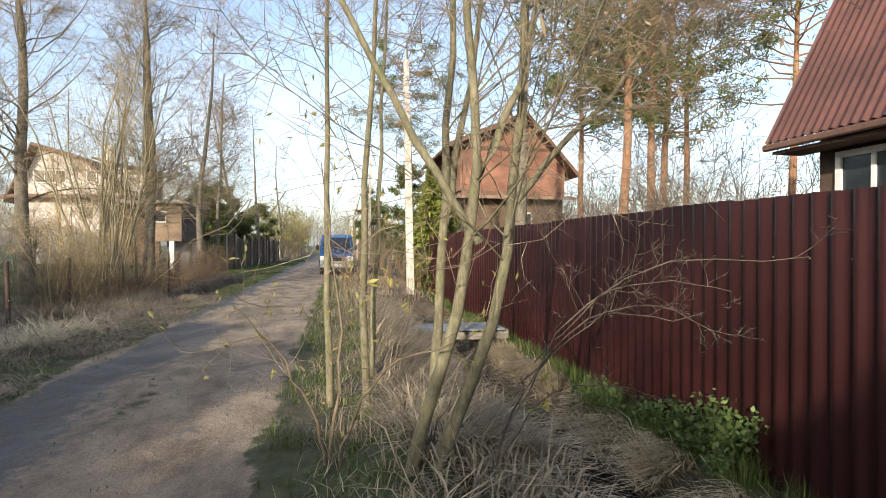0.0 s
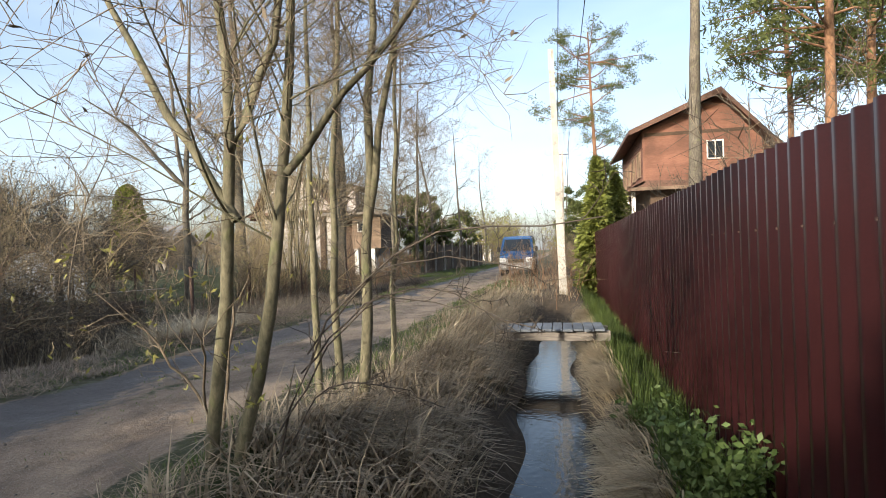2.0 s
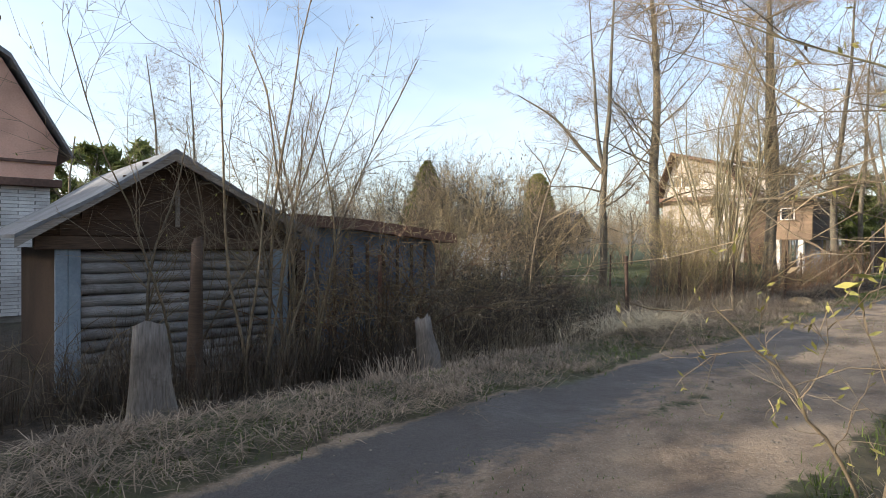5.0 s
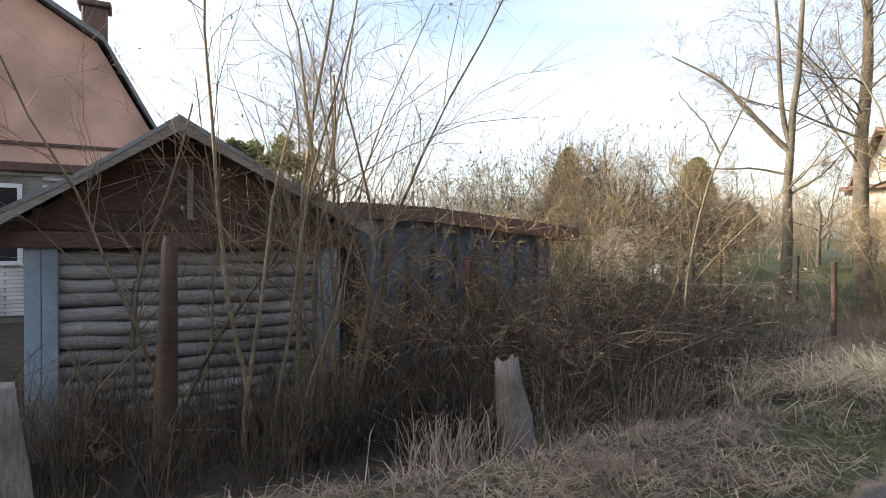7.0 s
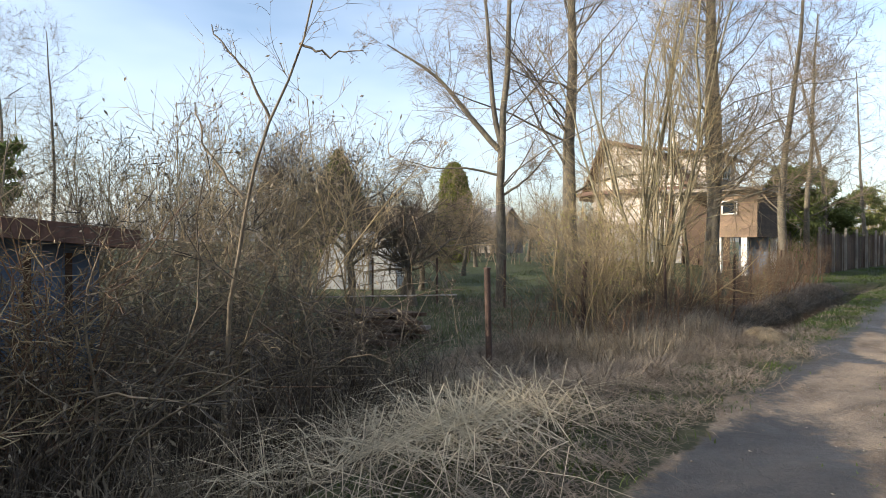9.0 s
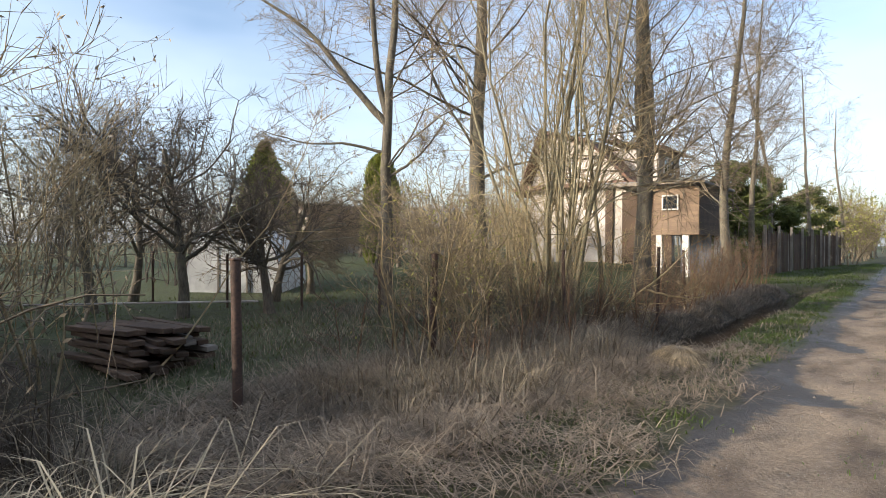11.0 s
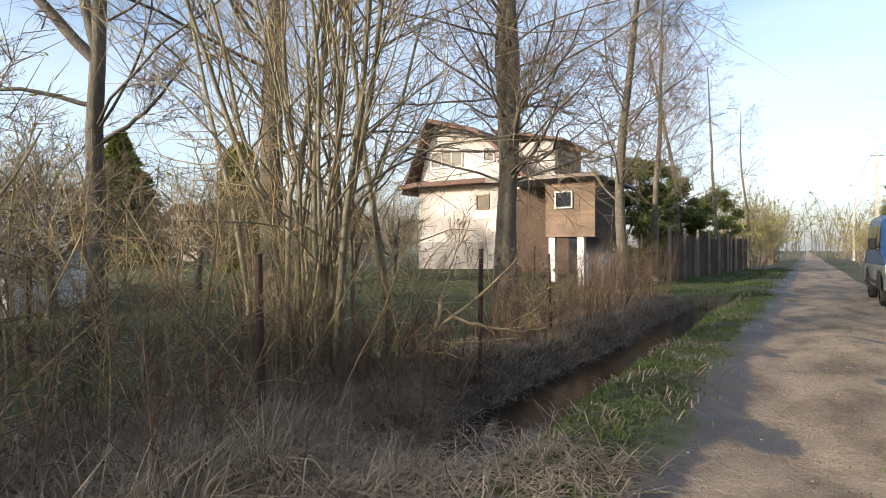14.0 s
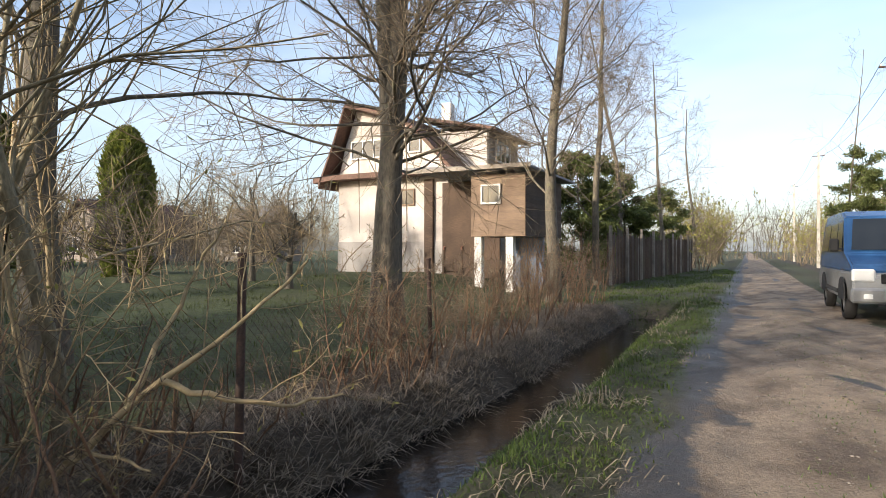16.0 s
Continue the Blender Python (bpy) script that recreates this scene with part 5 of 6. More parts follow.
# ---- grass ----
def blades(name, label, g, xs, ys, h0, h1, w, mat, flat=0.3, heading=None, sink=0.02, z_add=0.0):
    """Bent strips of grass, one object of stuff."""
    n = len(xs)
    z = height(xs, ys) - sink + z_add
    a = g.uniform(0, 2 * np.pi, n) if heading is None else g.normal(heading, 0.5, n)
    L = g.uniform(h0, h1, n)
    lay = np.clip(g.normal(flat, 0.25, n), 0, 1.35 if flat < 1.5 else 2.1)
    out = np.stack([np.cos(a), np.sin(a), np.zeros(n)], 1)
    side = np.stack([-np.sin(a), np.cos(a), np.zeros(n)], 1) * (w * g.uniform(0.6, 1.4, n))[:, None]
    p0 = np.stack([xs, ys, z], 1)
    e1, e2 = lay * 0.7, np.clip(lay * 1.7, 0, 1.75)
    p1 = p0 + (out * np.sin(e1)[:, None] + np.array((0, 0, 1)) * np.cos(e1)[:, None]) * (L * 0.5)[:, None]
    p2 = p1 + (out * np.sin(e2)[:, None] + np.array((0, 0, 1)) * np.cos(e2)[:, None]) * (L * 0.5)[:, None]
    p2[:, 2] = np.maximum(p2[:, 2], z + 0.015)
    V = np.stack([p0 - side, p0 + side, p1 - side * 0.8, p1 + side * 0.8, p2 - side * 0.15, p2 + side * 0.15], 1).reshape(-1, 3)
    b = np.arange(n)[:, None] * 6
    F = np.concatenate([b + np.array((0, 1, 3, 2)), b + np.array((2, 3, 5, 4))])
    return tagged(link(name, poly_mesh(name, V, F), mat), label, "grass", kind="stuff")


def tufts(g, n, per, x0, x1, y0, y1, r):
    """Places gathered into tussocks."""
    cx, cy = g.uniform(x0, x1, n), g.uniform(y0, y1, n)
    return np.repeat(cx, per) + g.normal(0, r, n * per), np.repeat(cy, per) + g.normal(0, r, n * per)


def all_grass():
    g = np.random.default_rng(300)
    x, y = tufts(g, 280, 34, 2.35, 3.25, 0.6, 13.0, 0.10)
    blades("dry_grass", "thick drooping dry grass on the ditch bank", g, x, y, 0.28, 0.62, 0.0055, HAY, 0.95, -0.2)
    x, y = tufts(g, 75, 40, 2.3, 3.3, -0.8, 2.5, 0.1)
    blades("dry_grass", "thick dry tussocks round the alder feet", g, x, y, 0.25, 0.65, 0.0065, HAY, 1.0)
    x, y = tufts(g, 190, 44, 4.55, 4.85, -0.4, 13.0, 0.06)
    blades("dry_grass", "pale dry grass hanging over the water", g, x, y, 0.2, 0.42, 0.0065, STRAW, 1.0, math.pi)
    x, y = tufts(g, 300, 40, 4.8, 5.4, -0.4, 20.0, 0.07)
    blades("green_grass", "fresh green grass below the steel fence", g, x, y, 0.12, 0.36, 0.004, GRASS, 0.35)
    x, y = tufts(g, 400, 32, 1.25, 2.3, -1.0, 24.0, 0.1)
    blades("green_grass", "short green verge grass beside the lane", g, x, y, 0.05, 0.14, 0.005, GRASS, 0.55)
    x, y = tufts(g, 160, 40, 1.5, 2.5, -1.0, 14.0, 0.12)
    blades("dry_grass", "thin dry stalks in the verge", g, x, y, 0.12, 0.35, 0.003, HAY, 1.0)
    x, y = tufts(g, 90, 40, 1.5, 4.5, 12.0, 26.0, 0.2)
    blades("dry_grass", "dry grass along the lane", g, x, y, 0.2, 0.5, 0.005, HAY, 0.7)
    # verge left of the lane
    x, y = tufts(g, 460, 42, -2.9, -1.6, -4.0, 16.0, 0.14)
    blades("dry_grass", "mown hay lying on the verge", g, x, y, 0.12, 0.42, 0.0034, HAY_GREY, 1.75, z_add=0.04)
    x, y = tufts(g, 480, 34, -2.9, -1.55, -4.0, 33.0, 0.12)
    blades("green_grass", "short green verge grass beside the lane", g, x, y, 0.04, 0.12, 0.005, GRASS, 0.6)
    x, y = tufts(g, 420, 36, -2.6, -1.55, 15.0, 33.0, 0.12)
    blades("green_grass", "thick green grass above the ditch", g, x, y, 0.03, 0.085, 0.007, GRASS, 0.7)
    x, y = tufts(g, 420, 30, -5.6, -1.7, 31.5, 62.0, 0.22)
    blades("green_grass", "green verge before the board fence", g, x, y, 0.06, 0.16, 0.009, GRASS, 0.6)
    x, y = tufts(g, 70, 90, -4.9, -3.0, 10.4, 15.6, 0.05)
    blades("dry_grass", "fountains of dry sedge sinking outwards", g, x, y, 0.45, 0.85, 0.0034, HAY, 1.05)
    x, y = tufts(g, 45, 30, -2.7, -1.5, 15.0, 33.0, 0.12)
    blades("dry_grass", "dry straw mixed in the green verge", g, x, y, 0.1, 0.3, 0.005, HAY, 1.2)
    x, y = tufts(g, 420, 60, -5.4, -2.6, 9.0, 17.0, 0.16)
    blades("dry_grass", "matted dry grass sunk towards the ditch", g, x, y, 0.3, 0.75, 0.0036, HAY_GREY, 1.75, z_add=0.05)
    x, y = tufts(g, 110, 80, -5.2, -3.2, 10.5, 17.0, 0.08)
    blades("dry_grass", "drooping grey tussocks in the brush", g, x, y, 0.4, 0.75, 0.0032, HAY_GREY, 0.95)
    x, y = tufts(g, 300, 42, -5.2, -3.6, 15.5, 31.0, 0.13)
    blades("dry_grass", "grey-brown dead grass on the far ditch bank", g, x, y, 0.2, 0.5, 0.0042, HAY_GREY, 1.4)
    x, y = tufts(g, 200, 34, -4.4, -3.3, 15.5, 31.0, 0.1)
    blades("dead_grass", "brown leaf litter and dead grass in the ditch", g, x, y, 0.12, 0.32, 0.005, HAY_GREY, 1.5)
    # reeds coloured darker than the dry grass to paint the hollow's shade
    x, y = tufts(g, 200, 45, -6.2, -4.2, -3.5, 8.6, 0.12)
    blades("dead_reeds", "dead reeds hanging in the hollow, coloured dark for shade", g, x, y, 0.4, 1.25, 0.004, HAY_SHADED, 0.55)
    x, y = tufts(g, 26, 60, -4.4, -3.5, 3.4, 8.5, 0.1)
    blades("dry_grass", "pale reeds bending over the hollow", g, x, y, 0.5, 1.1, 0.004, HAY, 0.8)
    n = 950
    x, y = g.normal(-3.0, 0.42, n), g.normal(7.1, 0.75, n)
    blades("dry_reed", "heap of flattened pale reed stalks", g, x, y, 0.6, 1.4, 0.0042, STRAW, 1.9, None, z_add=0.16)
    n = 160
    x, y = g.normal(-3.7, 0.2, n), g.normal(2.2, 0.25, n)
    blades("dry_reed", "sheaf of dry reeds leaning by a stump", g, x, y, 0.5, 1.1, 0.004, HAY_GREY, 1.1, 2.6)
    x, y = tufts(g, 650, 26, -16, -5.3, 9.0, 33.0, 0.25)
    blades("lawn_grass", "short spring lawn grass of the yard", g, x, y, 0.05, 0.13, 0.007, LAWN, 0.5)
    x, y = tufts(g, 260, 24, -10.5, -4.8, 8.8, 17.0, 0.3)
    blades("dry_grass", "dry wisps through the yard grass", g, x, y, 0.12, 0.4, 0.003, HAY_GREY, 1.0)
    x, y = tufts(g, 500, 12, -0.6, 0.35, -3.0, 30.0, 0.12)
    blades("green_grass", "sparse weeds along the crown of the lane", g, x, y, 0.02, 0.06, 0.005, GRASS, 0.7)


all_grass()


def hay_mound():
    g = np.random.default_rng(310)
    bm = bmesh.new()
    bmesh.ops.create_icosphere(bm, subdivisions=3, radius=1.0)
    for v in bm.verts:
        k = 1 + 0.12 * noise.noise(v.co * 2.2)
        v.co = Vector((v.co.x * 0.29 * k, v.co.y * 0.27 * k, v.co.z * 0.21 * k))
    t = thing("grass_tussock", "rounded tussock of dry grass beside the ditch", "grass", (-2.27, 13.95, float(height(-2.27, 13.95)) + 0.02))
    part("mat", bm, HAY, t, smooth=True)
    n = 1500
    a, q = g.uniform(0, 2 * np.pi, n), np.sqrt(g.uniform(0, 1, n))
    P0 = np.stack([0.28 * q * np.cos(a), 0.26 * q * np.sin(a), 0.21 * np.sqrt(1 - q * q) - 0.012], 1)
    d = unit(np.stack([np.cos(a), np.sin(a), -0.5 * q], 1) + g.normal(0, 0.25, (n, 3)))
    P = np.stack([P0, P0 + d * 0.05 + (0, 0, 0.008), P0 + d * 0.12 - (0, 0, 0.025)], 1)
    tagged(link("straw", poly_mesh("straw", *tubes(P, np.tile((0.0022, 0.002, 0.0008), (n, 1)), 3)), HAY, t), kind="stuff")


hay_mound()


def leafy_plant(x, y, z, r, n, seed, label):
    g = np.random.default_rng(seed)
    t = thing("leafy_plant", label, "plant", (x, y, z))
    S = g.normal(0, 0.06, (14, 3)) * (1, 1, 0)
    D = np.stack([g.normal(0, 0.5, 14), g.normal(0, 0.5, 14), np.ones(14)], 1)
    P, R = branches(g, S, unit(D), g.uniform(0.6, 1.0, 14) * r * 1.6, np.full(14, 0.005), 5, 0.12, 0.02)
    link("stem", poly_mesh("stem", *tubes(P, R, 4)), GRASS, t)
    C = P[:, 2:].reshape(-1, 3)
    C = C[g.integers(0, len(C), n)] + g.normal(0, 0.055, (n, 3))
    tagged(link("leaf", poly_mesh("leaf", *flecks(g, C, 0.018, 0.01, 1.7)), LEAF, t, "small toothed green leaves"), kind="stuff")


leafy_plant(5.08, 1.35, -0.40, 0.40, 1700, 320, "bushy green nettle clump under the fence")
leafy_plant(5.15, 2.5, -0.40, 0.22, 450, 321, "small green nettle clump under the fence")
leafy_plant(5.0, 3.4, -0.42, 0.22, 400, 322, "small green nettle clump under the fence")


# ---- plank bridge ----
def plank_bridge():
    b = thing("plank_bridge", "small bridge of blue-grey planks across the ditch", "bridge")
    g = np.random.default_rng(330)
    for k in range(11):
        x = 2.95 + k * 0.17
        part("plank", boxes((x, x + 0.155, 6.85 + g.uniform(-0.03, 0.03), 7.75 + g.uniform(-0.03, 0.03), 0.075 + g.uniform(0, 0.008), 0.115), bev=0.004), PLANK_BLUE, b)
    for y in (6.95, 7.55):
        part("beam", boxes((2.9, 4.9, y, y + 0.12, -0.09, 0.074), bev=0.008), WOOD_OLD, b, "pale timber beam")
    for x in (2.95, 4.65):
        part("footing", boxes((x, x + 0.2, 6.9, 7.7, -0.5, -0.091), bev=0.01), WOOD_DARK, b)


plank_bridge()


# ---- poles and wires ----
def utility_pole(x, y, h, lean, label, arm=True):
    z = float(height(x, y)) - 0.25
    p = thing("utility_pole", label, "pole", (x, y, z), group="utility poles")
    bm = bmesh.new()
    prev = None
    for q, w in ((0, 0.125), (0.5, 0.105), (1, 0.08)):
        ring = [bm.verts.new((sx * w + lean[0] * q, sy * w * 0.8 + lean[1] * q, h * q)) for sx, sy in ((-1, -1), (1, -1), (1, 1), (-1, 1))]
        if prev:
            for i in range(4):
                bm.faces.new((prev[i], prev[(i + 1) % 4], ring[(i + 1) % 4], ring[i]))
        prev = ring
    bm.faces.new(prev)
    part("shaft", bm, BARK_BIRCH, p, "pale weathered concrete shaft")
    if not arm:
        return (x + lean[0], y + lean[1], z + h)
    part("crossarm", boxes((lean[0] - 0.45, lean[0] + 0.45, lean[1] - 0.04, lean[1] + 0.04, h - 0.35, h - 0.28)), METAL_DARK, p)
    for dx in (-0.4, 0.4):
        part("insulator", boxes((lean[0] + dx - 0.03, lean[0] + dx + 0.03, lean[1] - 0.03, lean[1] + 0.03, h - 0.279, h - 0.17), bev=0.012), WHITE, p)
    return (x + lean[0], y + lean[1], z + h)


TOPS = [utility_pole(4.2, 15.8, 8.0, (-0.18, 0), "leaning pale concrete utility pole beside the fence", False),
        utility_pole(4.4, 46.0, 9.8, (0.15, 0), "leaning pale concrete pole along the lane"), utility_pole(4.3, 72.0, 9.8, (0, 0), "far concrete pole along the lane"),
        utility_pole(4.3, 100.0, 10.0, (0, 0), "far concrete pole along the lane")]


def wire(a, b, sag, r=0.014, label="thin sagging overhead wire"):
    t = np.linspace(0, 1, 18)[:, None]
    P = np.asarray(a) * (1 - t) + np.asarray(b) * t
    P[:, 2] -= sag * 4 * t[:, 0] * (1 - t[:, 0])
    tagged(link("overhead_wire", poly_mesh("wire", *tubes(P[None], np.full((1, 18), r), 4)), RUBBER), label, "wire", group="overhead wires")


for dx in (-0.4, 0.4):
    wire((4.9 + dx, -26, 9.8), (TOPS[1][0] + dx, TOPS[1][1], TOPS[1][2] - 0.16), 0.6)
    for p, q in zip(TOPS[1:-1], TOPS[2:]):
        wire((p[0] + dx, p[1], p[2] - 0.16), (q[0] + dx, q[1], q[2] - 0.16), 0.7)
wire((TOPS[0][0], TOPS[0][1], TOPS[0][2] - 0.3), (8.3, 27.0, 6.2), 0.4, 0.006)


# ---- yard fence ----
def iron_post(x, y, h, r=0.035, lean=(0, 0), label="dark rusty iron fence post", mat=METAL_DARK):
    z = float(height(x, y)) - 0.15
    t = thing("fence_post", label, "post", (x, y, z), group="yard fence posts")
    P = np.array([[(lean[0] * q, lean[1] * q, h * q) for q in (0, 0.33, 0.66, 1)]])
    V, F = tubes(P, np.full((1, 4), r), 8)
    me = poly_mesh("shaft", V, F, True)
    link("shaft", me, mat, t)
    part("cap", boxes((lean[0] - r, lean[0] + r, lean[1] - r, lean[1] + r, h - 0.01, h + 0.012), bev=0.008), mat, t)


YARD = [(-4.75, 9.9), (-4.75, 12.5), (-4.45, 15.4), (-3.98, 18.25), (-4.6, 22.1), (-5.2, 28.2)]
for k, (x, y) in enumerate(YARD):
    iron_post(x, y, 1.55 if k != 3 else 1.75, 0.045 if k < 2 else 0.03, (0.0, 0.04) if k % 2 else (-0.05, 0.0))
for x, y in ((-10.6, 15.0), (-12.6, 14.4), (-14.6, 13.6), (-8.6, 15.4)):
    iron_post(x, y, 1.4, 0.03)
iron_post(-6.1, 3.7, 1.9, 0.035, (0, 0), "rusty red iron post by the shed", WOOD_RED)


def wire_mesh():
    t = thing("wire_mesh", "rusty chain-link netting between iron posts", "fence", kind="stuff")
    lines = []
    for (xa, ya), (xb, yb) in zip(YARD[:4], YARD[1:5]):
        ln = math.hypot(xb - xa, yb - ya)
        za, zb = float(height(xa, ya)), float(height(xb, yb))
        n = int(ln / 0.085)
        for k in range(-14, n):
            for d in (0, 1):
                u0, u1 = k * 0.085, k * 0.085 + 1.2
                q0, q1 = max(u0, 0), min(u1, ln)
                if q1 - q0 < 0.05:
                    continue
                h0, h1 = (q0 - u0), (q1 - u0)
                if d:
                    h0, h1 = 1.2 - h0, 1.2 - h1
                f0, f1 = q0 / ln, q1 / ln
                lines.append([(xa + (xb - xa) * f0, ya + (yb - ya) * f0, za + (zb - za) * f0 + h0), (xa + (xb - xa) * f1, ya + (yb - ya) * f1, za + (zb - za) * f1 + h1)])
    P = np.array(lines)
    tagged(link("netting", poly_mesh("netting", *tubes(P, np.full(P.shape[:2], 0.0014), 3)), METAL_DARK, t), kind="stuff")


wire_mesh()


# ---- stumps, wood stack, greenhouse ----
def stump(x, y, h, r, seed, label, lean, mat=STUMP):
    g = np.random.default_rng(seed)
    z = float(height(x, y)) - 0.05
    t = thing("stump", label, "stump", (x, y, z))
    bm = bmesh.new()
    prev = None
    for k, q in enumerate((0, 0.25, 0.5, 0.8, 1.0)):
        rr = r * (1.5 - 0.65 * q)
        ring = []
        for i in range(12):
            a = i * math.tau / 12
            w = rr * (1 + 0.14 * math.sin(a * 3 + seed) + 0.06 * g.normal())
            ring.append(bm.verts.new((w * math.cos(a) + lean[0] * q, w * math.sin(a) + lean[1] * q, h * q + (0.035 * g.normal() + 0.05 * math.cos(a) if q == 1 else 0))))
        if prev:
            for i in range(12):
                bm.faces.new((prev[i], prev[(i + 1) % 12], ring[(i + 1) % 12], ring[i]))
        prev = ring
    c = bm.verts.new((lean[0], lean[1], h - 0.05))
    for i in range(12):
        bm.faces.new((prev[i], prev[(i + 1) % 12], c))
    part("wood", bm, mat, t, "grey splintered wood", smooth=True)
    xs, ys = x + g.normal(0, r * 1.3, 160), y + g.normal(0, r * 1.3, 160)
    n = len(xs)
    S = np.stack([xs - x, ys - y, np.zeros(n)], 1)
    P, R = branches(g, S, unit(np.stack([g.normal(0, .3, n), g.normal(0, .3, n), np.ones(n)], 1)), g.uniform(0.2, 0.55, n), np.full(n, 0.003), 4, 0.2, -0.12)
    tagged(link("straw", poly_mesh("straw", *tubes(P, R, 3)), HAY, t), kind="stuff")


stump(-3.75, 2.95, 0.95, 0.13, 3, "broken grey stump wrapped in straw", (-0.14, -0.10))
stump(-3.4, -0.85, 1.05, 0.15, 5, "broken grey stump beside the hollow", (0.02, -0.04))
stump(-4.87, 0.03, 2.05, 0.07, 8, "rotting brown log post among dead reeds", (0.0, 0.04), WOOD_DARK)


def wood_stack():
    s = thing("timber_stack", "low stack of old dark boards on the lawn", "timber")
    g = np.random.default_rng(340)
    base = float(height(-7.6, 10.3))
    for r in range(6):
        for c in range(6):
            ln = g.uniform(1.2, 1.9)
            m = pose(-7.7 + g.normal(0, 0.08), 9.85 + c * 0.16 + g.normal(0, 0.02), base + 0.02 + r * 0.085, g.normal(0, 2), g.normal(0, 2), g.normal(0, 5))
            part("board", box(bmesh.new(), -ln / 2, ln / 2, 0, 0.15, 0, 0.06, 0.006, m), WOOD_DARK if g.uniform() < 0.9 else WOOD_OLD, s)
    P = np.array([[(-10.5, 9.2, base + 0.62), (-8.5, 10.2, base + 0.72), (-6.6, 11.3, base + 0.80)]])
    p = thing("pipe", "thin pale pipe lying across boards", "pipe")
    link("tube", poly_mesh("tube", *tubes(P, np.full((1, 3), 0.015), 6)), STONE, p)


wood_stack()


def greenhouse():
    m = pose(-16.2, 16.7, float(height(-16.2, 16.7)), 0, 0, 42)
    t = thing("greenhouse", "arched greenhouse with clouded film", "greenhouse")
    t.matrix_world = m
    a = np.linspace(0, np.pi, 15)
    for k in range(5):
        y = k * 1.0
        P = np.stack([1.45 * np.cos(a), np.full(15, y), 2.15 * np.sin(a) ** 0.8], 1)[None]
        link("hoop", poly_mesh("hoop", *tubes(P, np.full((1, 15), 0.018), 5)), METAL_DARK, t)
    for k in range(4):
        V = np.array([[(1.46 * math.cos(q), y, 2.16 * math.sin(q) ** 0.8) for q in a] for y in (k + 0.01, k + 0.99)]).reshape(-1, 3)
        i = np.arange(14)
        link("film", poly_mesh("film", V, np.stack([i, i + 1, i + 16, i + 15], 1), True), FILM, t)
    bm = bmesh.new()
    bm.faces.new([bm.verts.new((1.44 * math.cos(q), -0.005, 2.14 * math.sin(q) ** 0.8)) for q in a])
    part("end_panel", bm, FILM, t)
    part("door", boxes((-0.4, 0.4, -0.04, -0.01, 0.02, 1.75)), FILM, t)
    for x0, x1, z0, z1 in ((-0.45, -0.4, 0, 1.8), (0.4, 0.45, 0, 1.8), (-0.45, 0.45, 1.8, 1.85), (-0.4, 0.4, 0.85, 0.89)):
        part("door_frame", boxes((x0, x1, -0.06, -0.006, z0, z1)), WOOD_OLD, t)


greenhouse()


def board_fence():
    f = thing("board_fence", "tall dark fence of uneven old boards", "fence")
    g = np.random.default_rng(350)
    ya, yb = 40.5, 62.0
    n = 85
    for k in range(n):
        q = k / n
        x, y = -6.2 + 1.7 * q, ya + (yb - ya) * q
        z = float(height(x, y))
        h = 2.25 + g.normal(0, 0.08)
        part("board", boxes((x - 0.015 + g.normal(0, 0.01), x + 0.012, y, y + 0.225, z - 0.1, z + h)), WOOD_DARK if g.uniform() < 0.85 else WOOD_OLD, f)
    for k in range(8):
        q = k / 8
        x, y = -6.15 + 1.7 * q, ya + (yb - ya) * q
        part("post", boxes((x + 0.02, x + 0.14, y, y + 0.12, -0.2, 2.45)), WOOD_OLD, f)


board_fence()


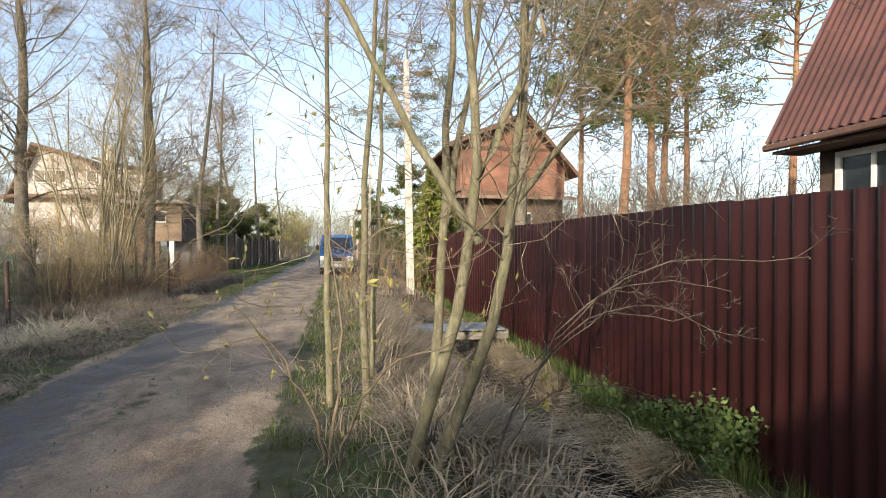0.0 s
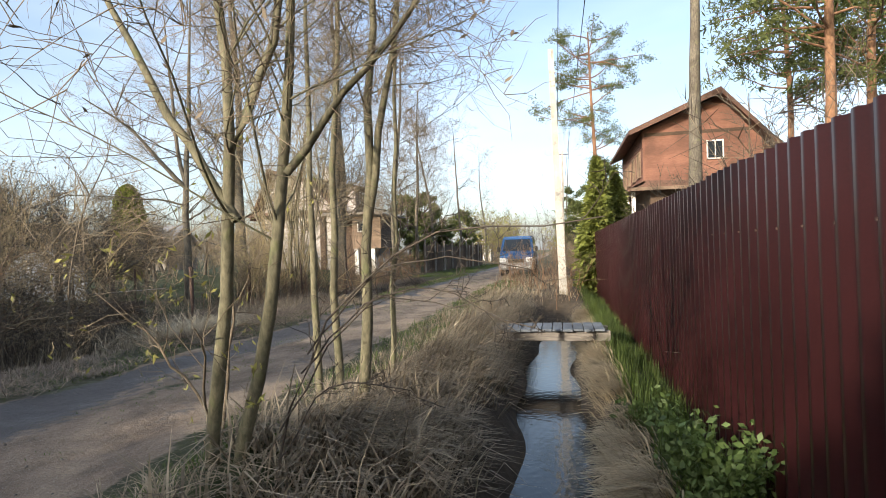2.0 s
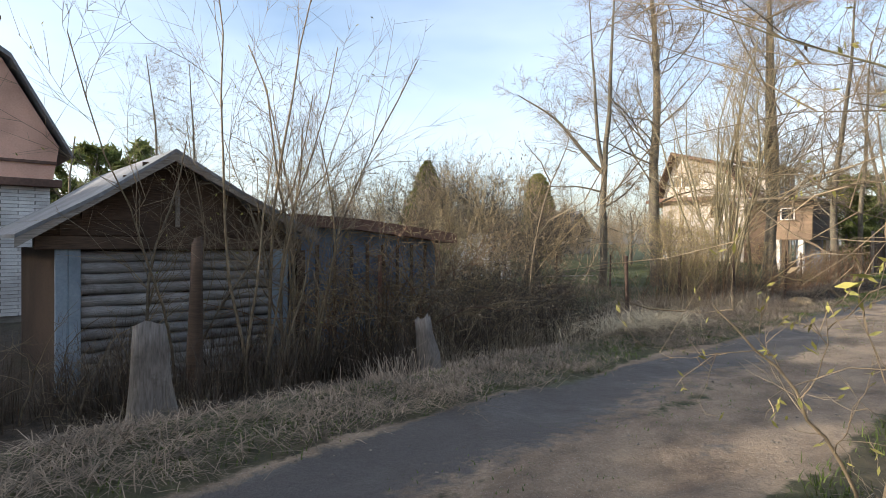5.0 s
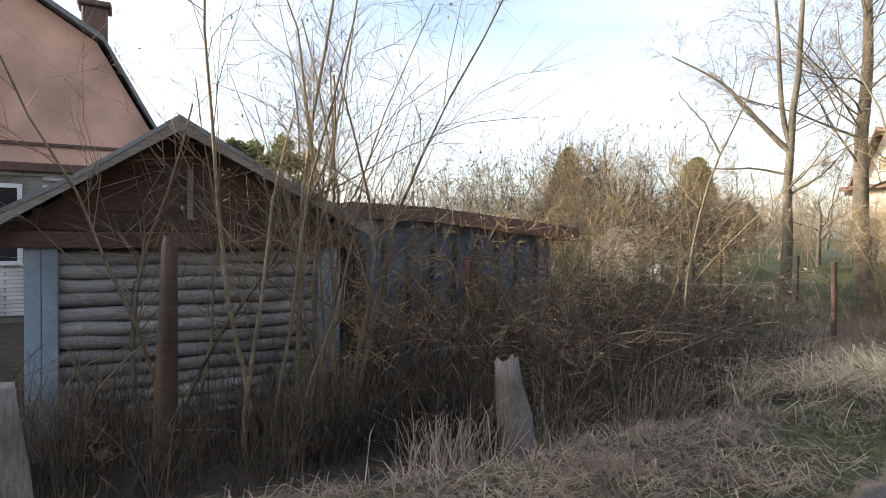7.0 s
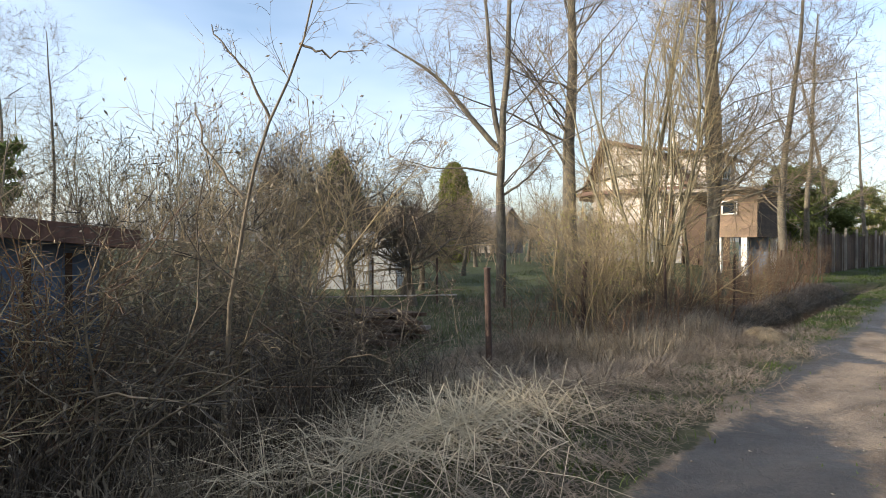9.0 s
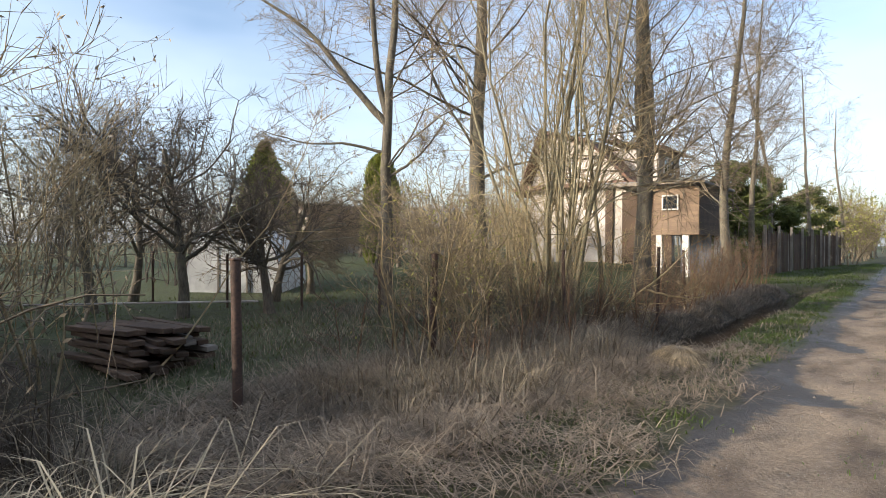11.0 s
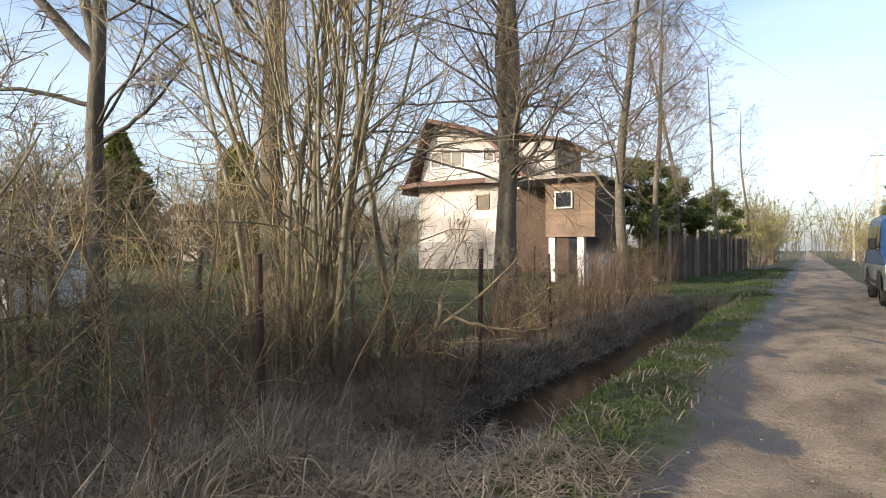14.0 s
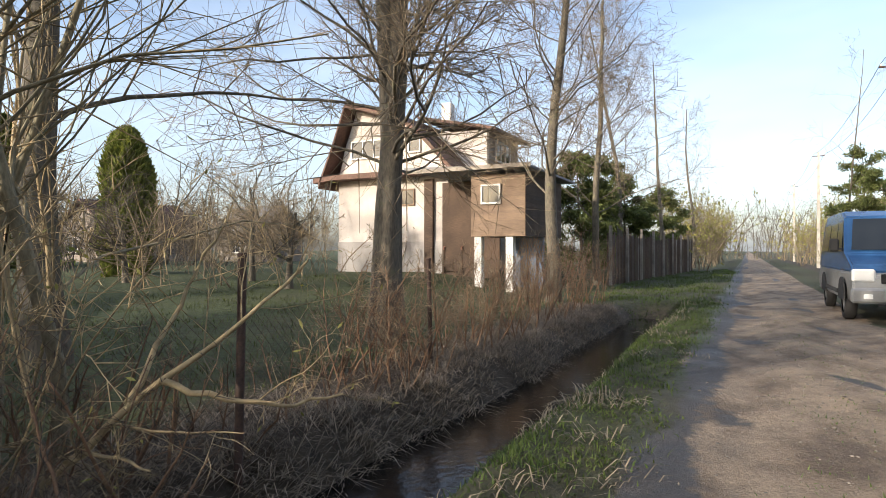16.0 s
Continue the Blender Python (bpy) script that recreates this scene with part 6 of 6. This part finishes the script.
# ---- parked van ----
def van():
    t = thing("van", "blue and silver minivan parked on the verge", "car", (0.80, 28.8, 0.0))
    t.scale = (1.04, 1.04, 1.12)
    W = 1.85

    def shell(outline, top_in, mat, name, label, z0):
        bm = prism(outline, "x", 0.0, W)
        for v in bm.verts:
            k = max(0.0, (v.co.z - z0)) * top_in
            v.co.x += k if v.co.x < W / 2 else -k
            nose = max(0.0, 0.5 - v.co.y)
            v.co.x += 0.16 * nose if v.co.x < W / 2 else -0.16 * nose
        bmesh.ops.bevel(bm, geom=list(bm.edges), offset=0.035, segments=2, affect="EDGES")
        return part(name, bm, mat, t, label, smooth=False)

    low = [(0.06, 0.34), (0.0, 0.50), (0.02, 0.80), (0.1, 0.86), (4.7, 0.86), (4.74, 0.5), (4.66, 0.36)]
    upp = [(0.08, 0.86), (0.14, 1.0), (0.75, 1.16), (1.42, 1.88), (1.85, 2.0), (4.3, 2.02), (4.62, 1.8), (4.72, 0.86)]
    shell(low, 0.0, VAN_GREY, "lower_body", "dusty silver lower body", 0.9)
    shell(upp, 0.13, VAN_BLUE, "upper_body", "blue upper body", 0.95)

    def inset(z):
        return max(0.0, z - 0.95) * 0.13
    bm = bmesh.new()
    bm.faces.new([bm.verts.new(v) for v in ((0.12 + inset(1.24), 0.80, 1.24), (W - 0.12 - inset(1.24), 0.80, 1.24), (W - 0.14 - inset(1.82), 1.345, 1.82), (0.14 + inset(1.82), 1.345, 1.82))])
    bmesh.ops.translate(bm, verts=bm.verts, vec=(0, -0.012, 0.012))
    part("windscreen", bm, GLASS, t)
    for sx in (0, 1):
        for ya, yb, yc, yd in ((1.0, 1.42, 1.95, 1.95), (2.05, 2.05, 3.1, 3.1), (3.2, 3.2, 4.45, 4.35)):
            bm = bmesh.new()
            vs = []
            for y, z in ((ya, 1.22), (yc, 1.22), (yd, 1.78), (yb, 1.78)):
                xx = inset(z) - 0.006
                vs.append(bm.verts.new((xx if sx == 0 else W - xx, y, z)))
            bm.faces.new(vs)
            part("side_window", bm, GLASS, t)
        x = 0.06 if sx == 0 else W - 0.06
        h = new("headlight")
        h.parent = t
        part("lens", boxes((min(x, x + (0.36 if sx == 0 else -0.36)), max(x, x + (0.36 if sx == 0 else -0.36)), -0.005, 0.16, 0.70, 0.92), bev=0.03), LENS, h)
        mx = -0.17 if sx == 0 else W + 0.02
        mi = new("mirror")
        mi.parent = t
        part("housing", boxes((mx, mx + 0.16, 1.02, 1.14, 1.22, 1.46), bev=0.03), RUBBER, mi)
        part("arm", boxes((mx + (0.13 if sx == 0 else -0.06), mx + (0.24 if sx == 0 else 0.03), 1.06, 1.10, 1.24, 1.28)), RUBBER, mi)
        for yw in (0.85, 3.75):
            w = new("wheel")
            w.parent = t
            xc = 0.13 if sx == 0 else W - 0.13
            a = np.linspace(0, 2 * np.pi, 25)[:-1]
            for nm, mat, prof in (("tyre", RUBBER, ((-0.1, 0.22), (-0.1, 0.30), (-0.07, 0.335), (0.07, 0.335), (0.1, 0.30), (0.1, 0.22))), ("rim", VAN_GREY, ((-0.085, 0.03), (-0.09, 0.12), (-0.075, 0.22), (0.08, 0.22), (0.08, 0.03)))):
                V = np.array([[(xc + (u if sx == 0 else -u), yw + r * math.cos(q), 0.33 + r * math.sin(q)) for q in a] for u, r in prof]).reshape(-1, 3)
                idx = np.arange(len(V)).reshape(len(prof), 24)
                nx = np.roll(idx, -1, 1)
                F = np.stack([idx[:-1], nx[:-1], nx[1:], idx[1:]], -1).reshape(-1, 4)
                link(nm, poly_mesh(nm, V, F, True), mat, w)
            part("arch", prism([(yw + 0.40 * math.cos(q), 0.36 + 0.40 * math.sin(q)) for q in np.linspace(0, math.pi, 13)], "x", *((-0.008, 0.02) if sx == 0 else (W - 0.02, W + 0.008))), RUBBER, t)
        part("sill_trim", boxes(((-0.012, 0.0, 1.3, 3.3, 0.44, 0.52) if sx == 0 else (W, W + 0.012, 1.3, 3.3, 0.44, 0.52))), RUBBER, t)
        part("side_marker", boxes(((-0.02, -0.004, 0.55, 0.62, 0.88, 0.92) if sx == 0 else (W + 0.004, W + 0.02, 0.55, 0.62, 0.88, 0.92))), ROOF_RED, t, "small orange side marker")
    part("bumper", boxes((0.04, W - 0.04, -0.07, 0.06, 0.34, 0.60), bev=0.04), VAN_GREY, t, "silver bumper")
    part("grille", boxes((0.5, W - 0.5, -0.012, 0.05, 0.68, 0.84), bev=0.01), RUBBER, t)
    part("number_plate", boxes((0.66, W - 0.66, -0.085, -0.071, 0.42, 0.54)), WHITE, t, "plain white number plate")
    part("lower_grille", boxes((0.45, W - 0.45, -0.055, 0.0, 0.30, 0.338)), RUBBER, t)
    for x in (0.3, W - 0.3):
        part("fog_lamp", boxes((x - 0.07, x + 0.07, -0.08, -0.06, 0.42, 0.50), bev=0.01), LENS, t)


van()



def pebbles():
    g = np.random.default_rng(360)
    n = 1100
    x = np.concatenate([g.uniform(-1.5, 1.2, n - 500), g.uniform(-0.4, 1.3, 500)])
    y = np.concatenate([g.uniform(-3, 26, n - 500), g.uniform(9, 24, 500)])
    s = g.uniform(0.005, 0.016, n) * (1 + (g.uniform(0, 1, n) > 0.97))
    z = height(x, y) + s * 0.25
    d = np.array(((1, 0, 0), (0, 1, 0), (-1, 0, 0), (0, -1, 0), (0, 0, 0.7), (0, 0, -0.7)), float)
    k = d[None] * (1 + 0.25 * g.normal(0, 1, (n, 6, 1))) * s[:, None, None]
    V = (k + np.stack([x, y, z], 1)[:, None]).reshape(-1, 3)
    f = np.array(((0, 1, 4), (1, 2, 4), (2, 3, 4), (3, 0, 4), (1, 0, 5), (2, 1, 5), (3, 2, 5), (0, 3, 5)))
    F = (np.arange(n)[:, None, None] * 6 + f[None]).reshape(-1, 3)
    tagged(link("gravel", poly_mesh("gravel", V, F), PEBBLE), "scattered small grey stones on the lane", "gravel", kind="stuff")


pebbles()

# unseen evergreens added behind the start of the walk to shade the first stretch
for k in range(16):
    sx = -20.5 + k * 1.5
    cone_tree("spruce", "dense spruce in an unseen row, added to cast shade", sx, -16.5 + 0.5 * math.sin(k * 2.1), (8.3 if sx < -10 else 6.65) + 0.12 * math.sin(k * 3.3), 1.55, 400 + k, 2600, 0.30, NEEDLE, rounded=1)
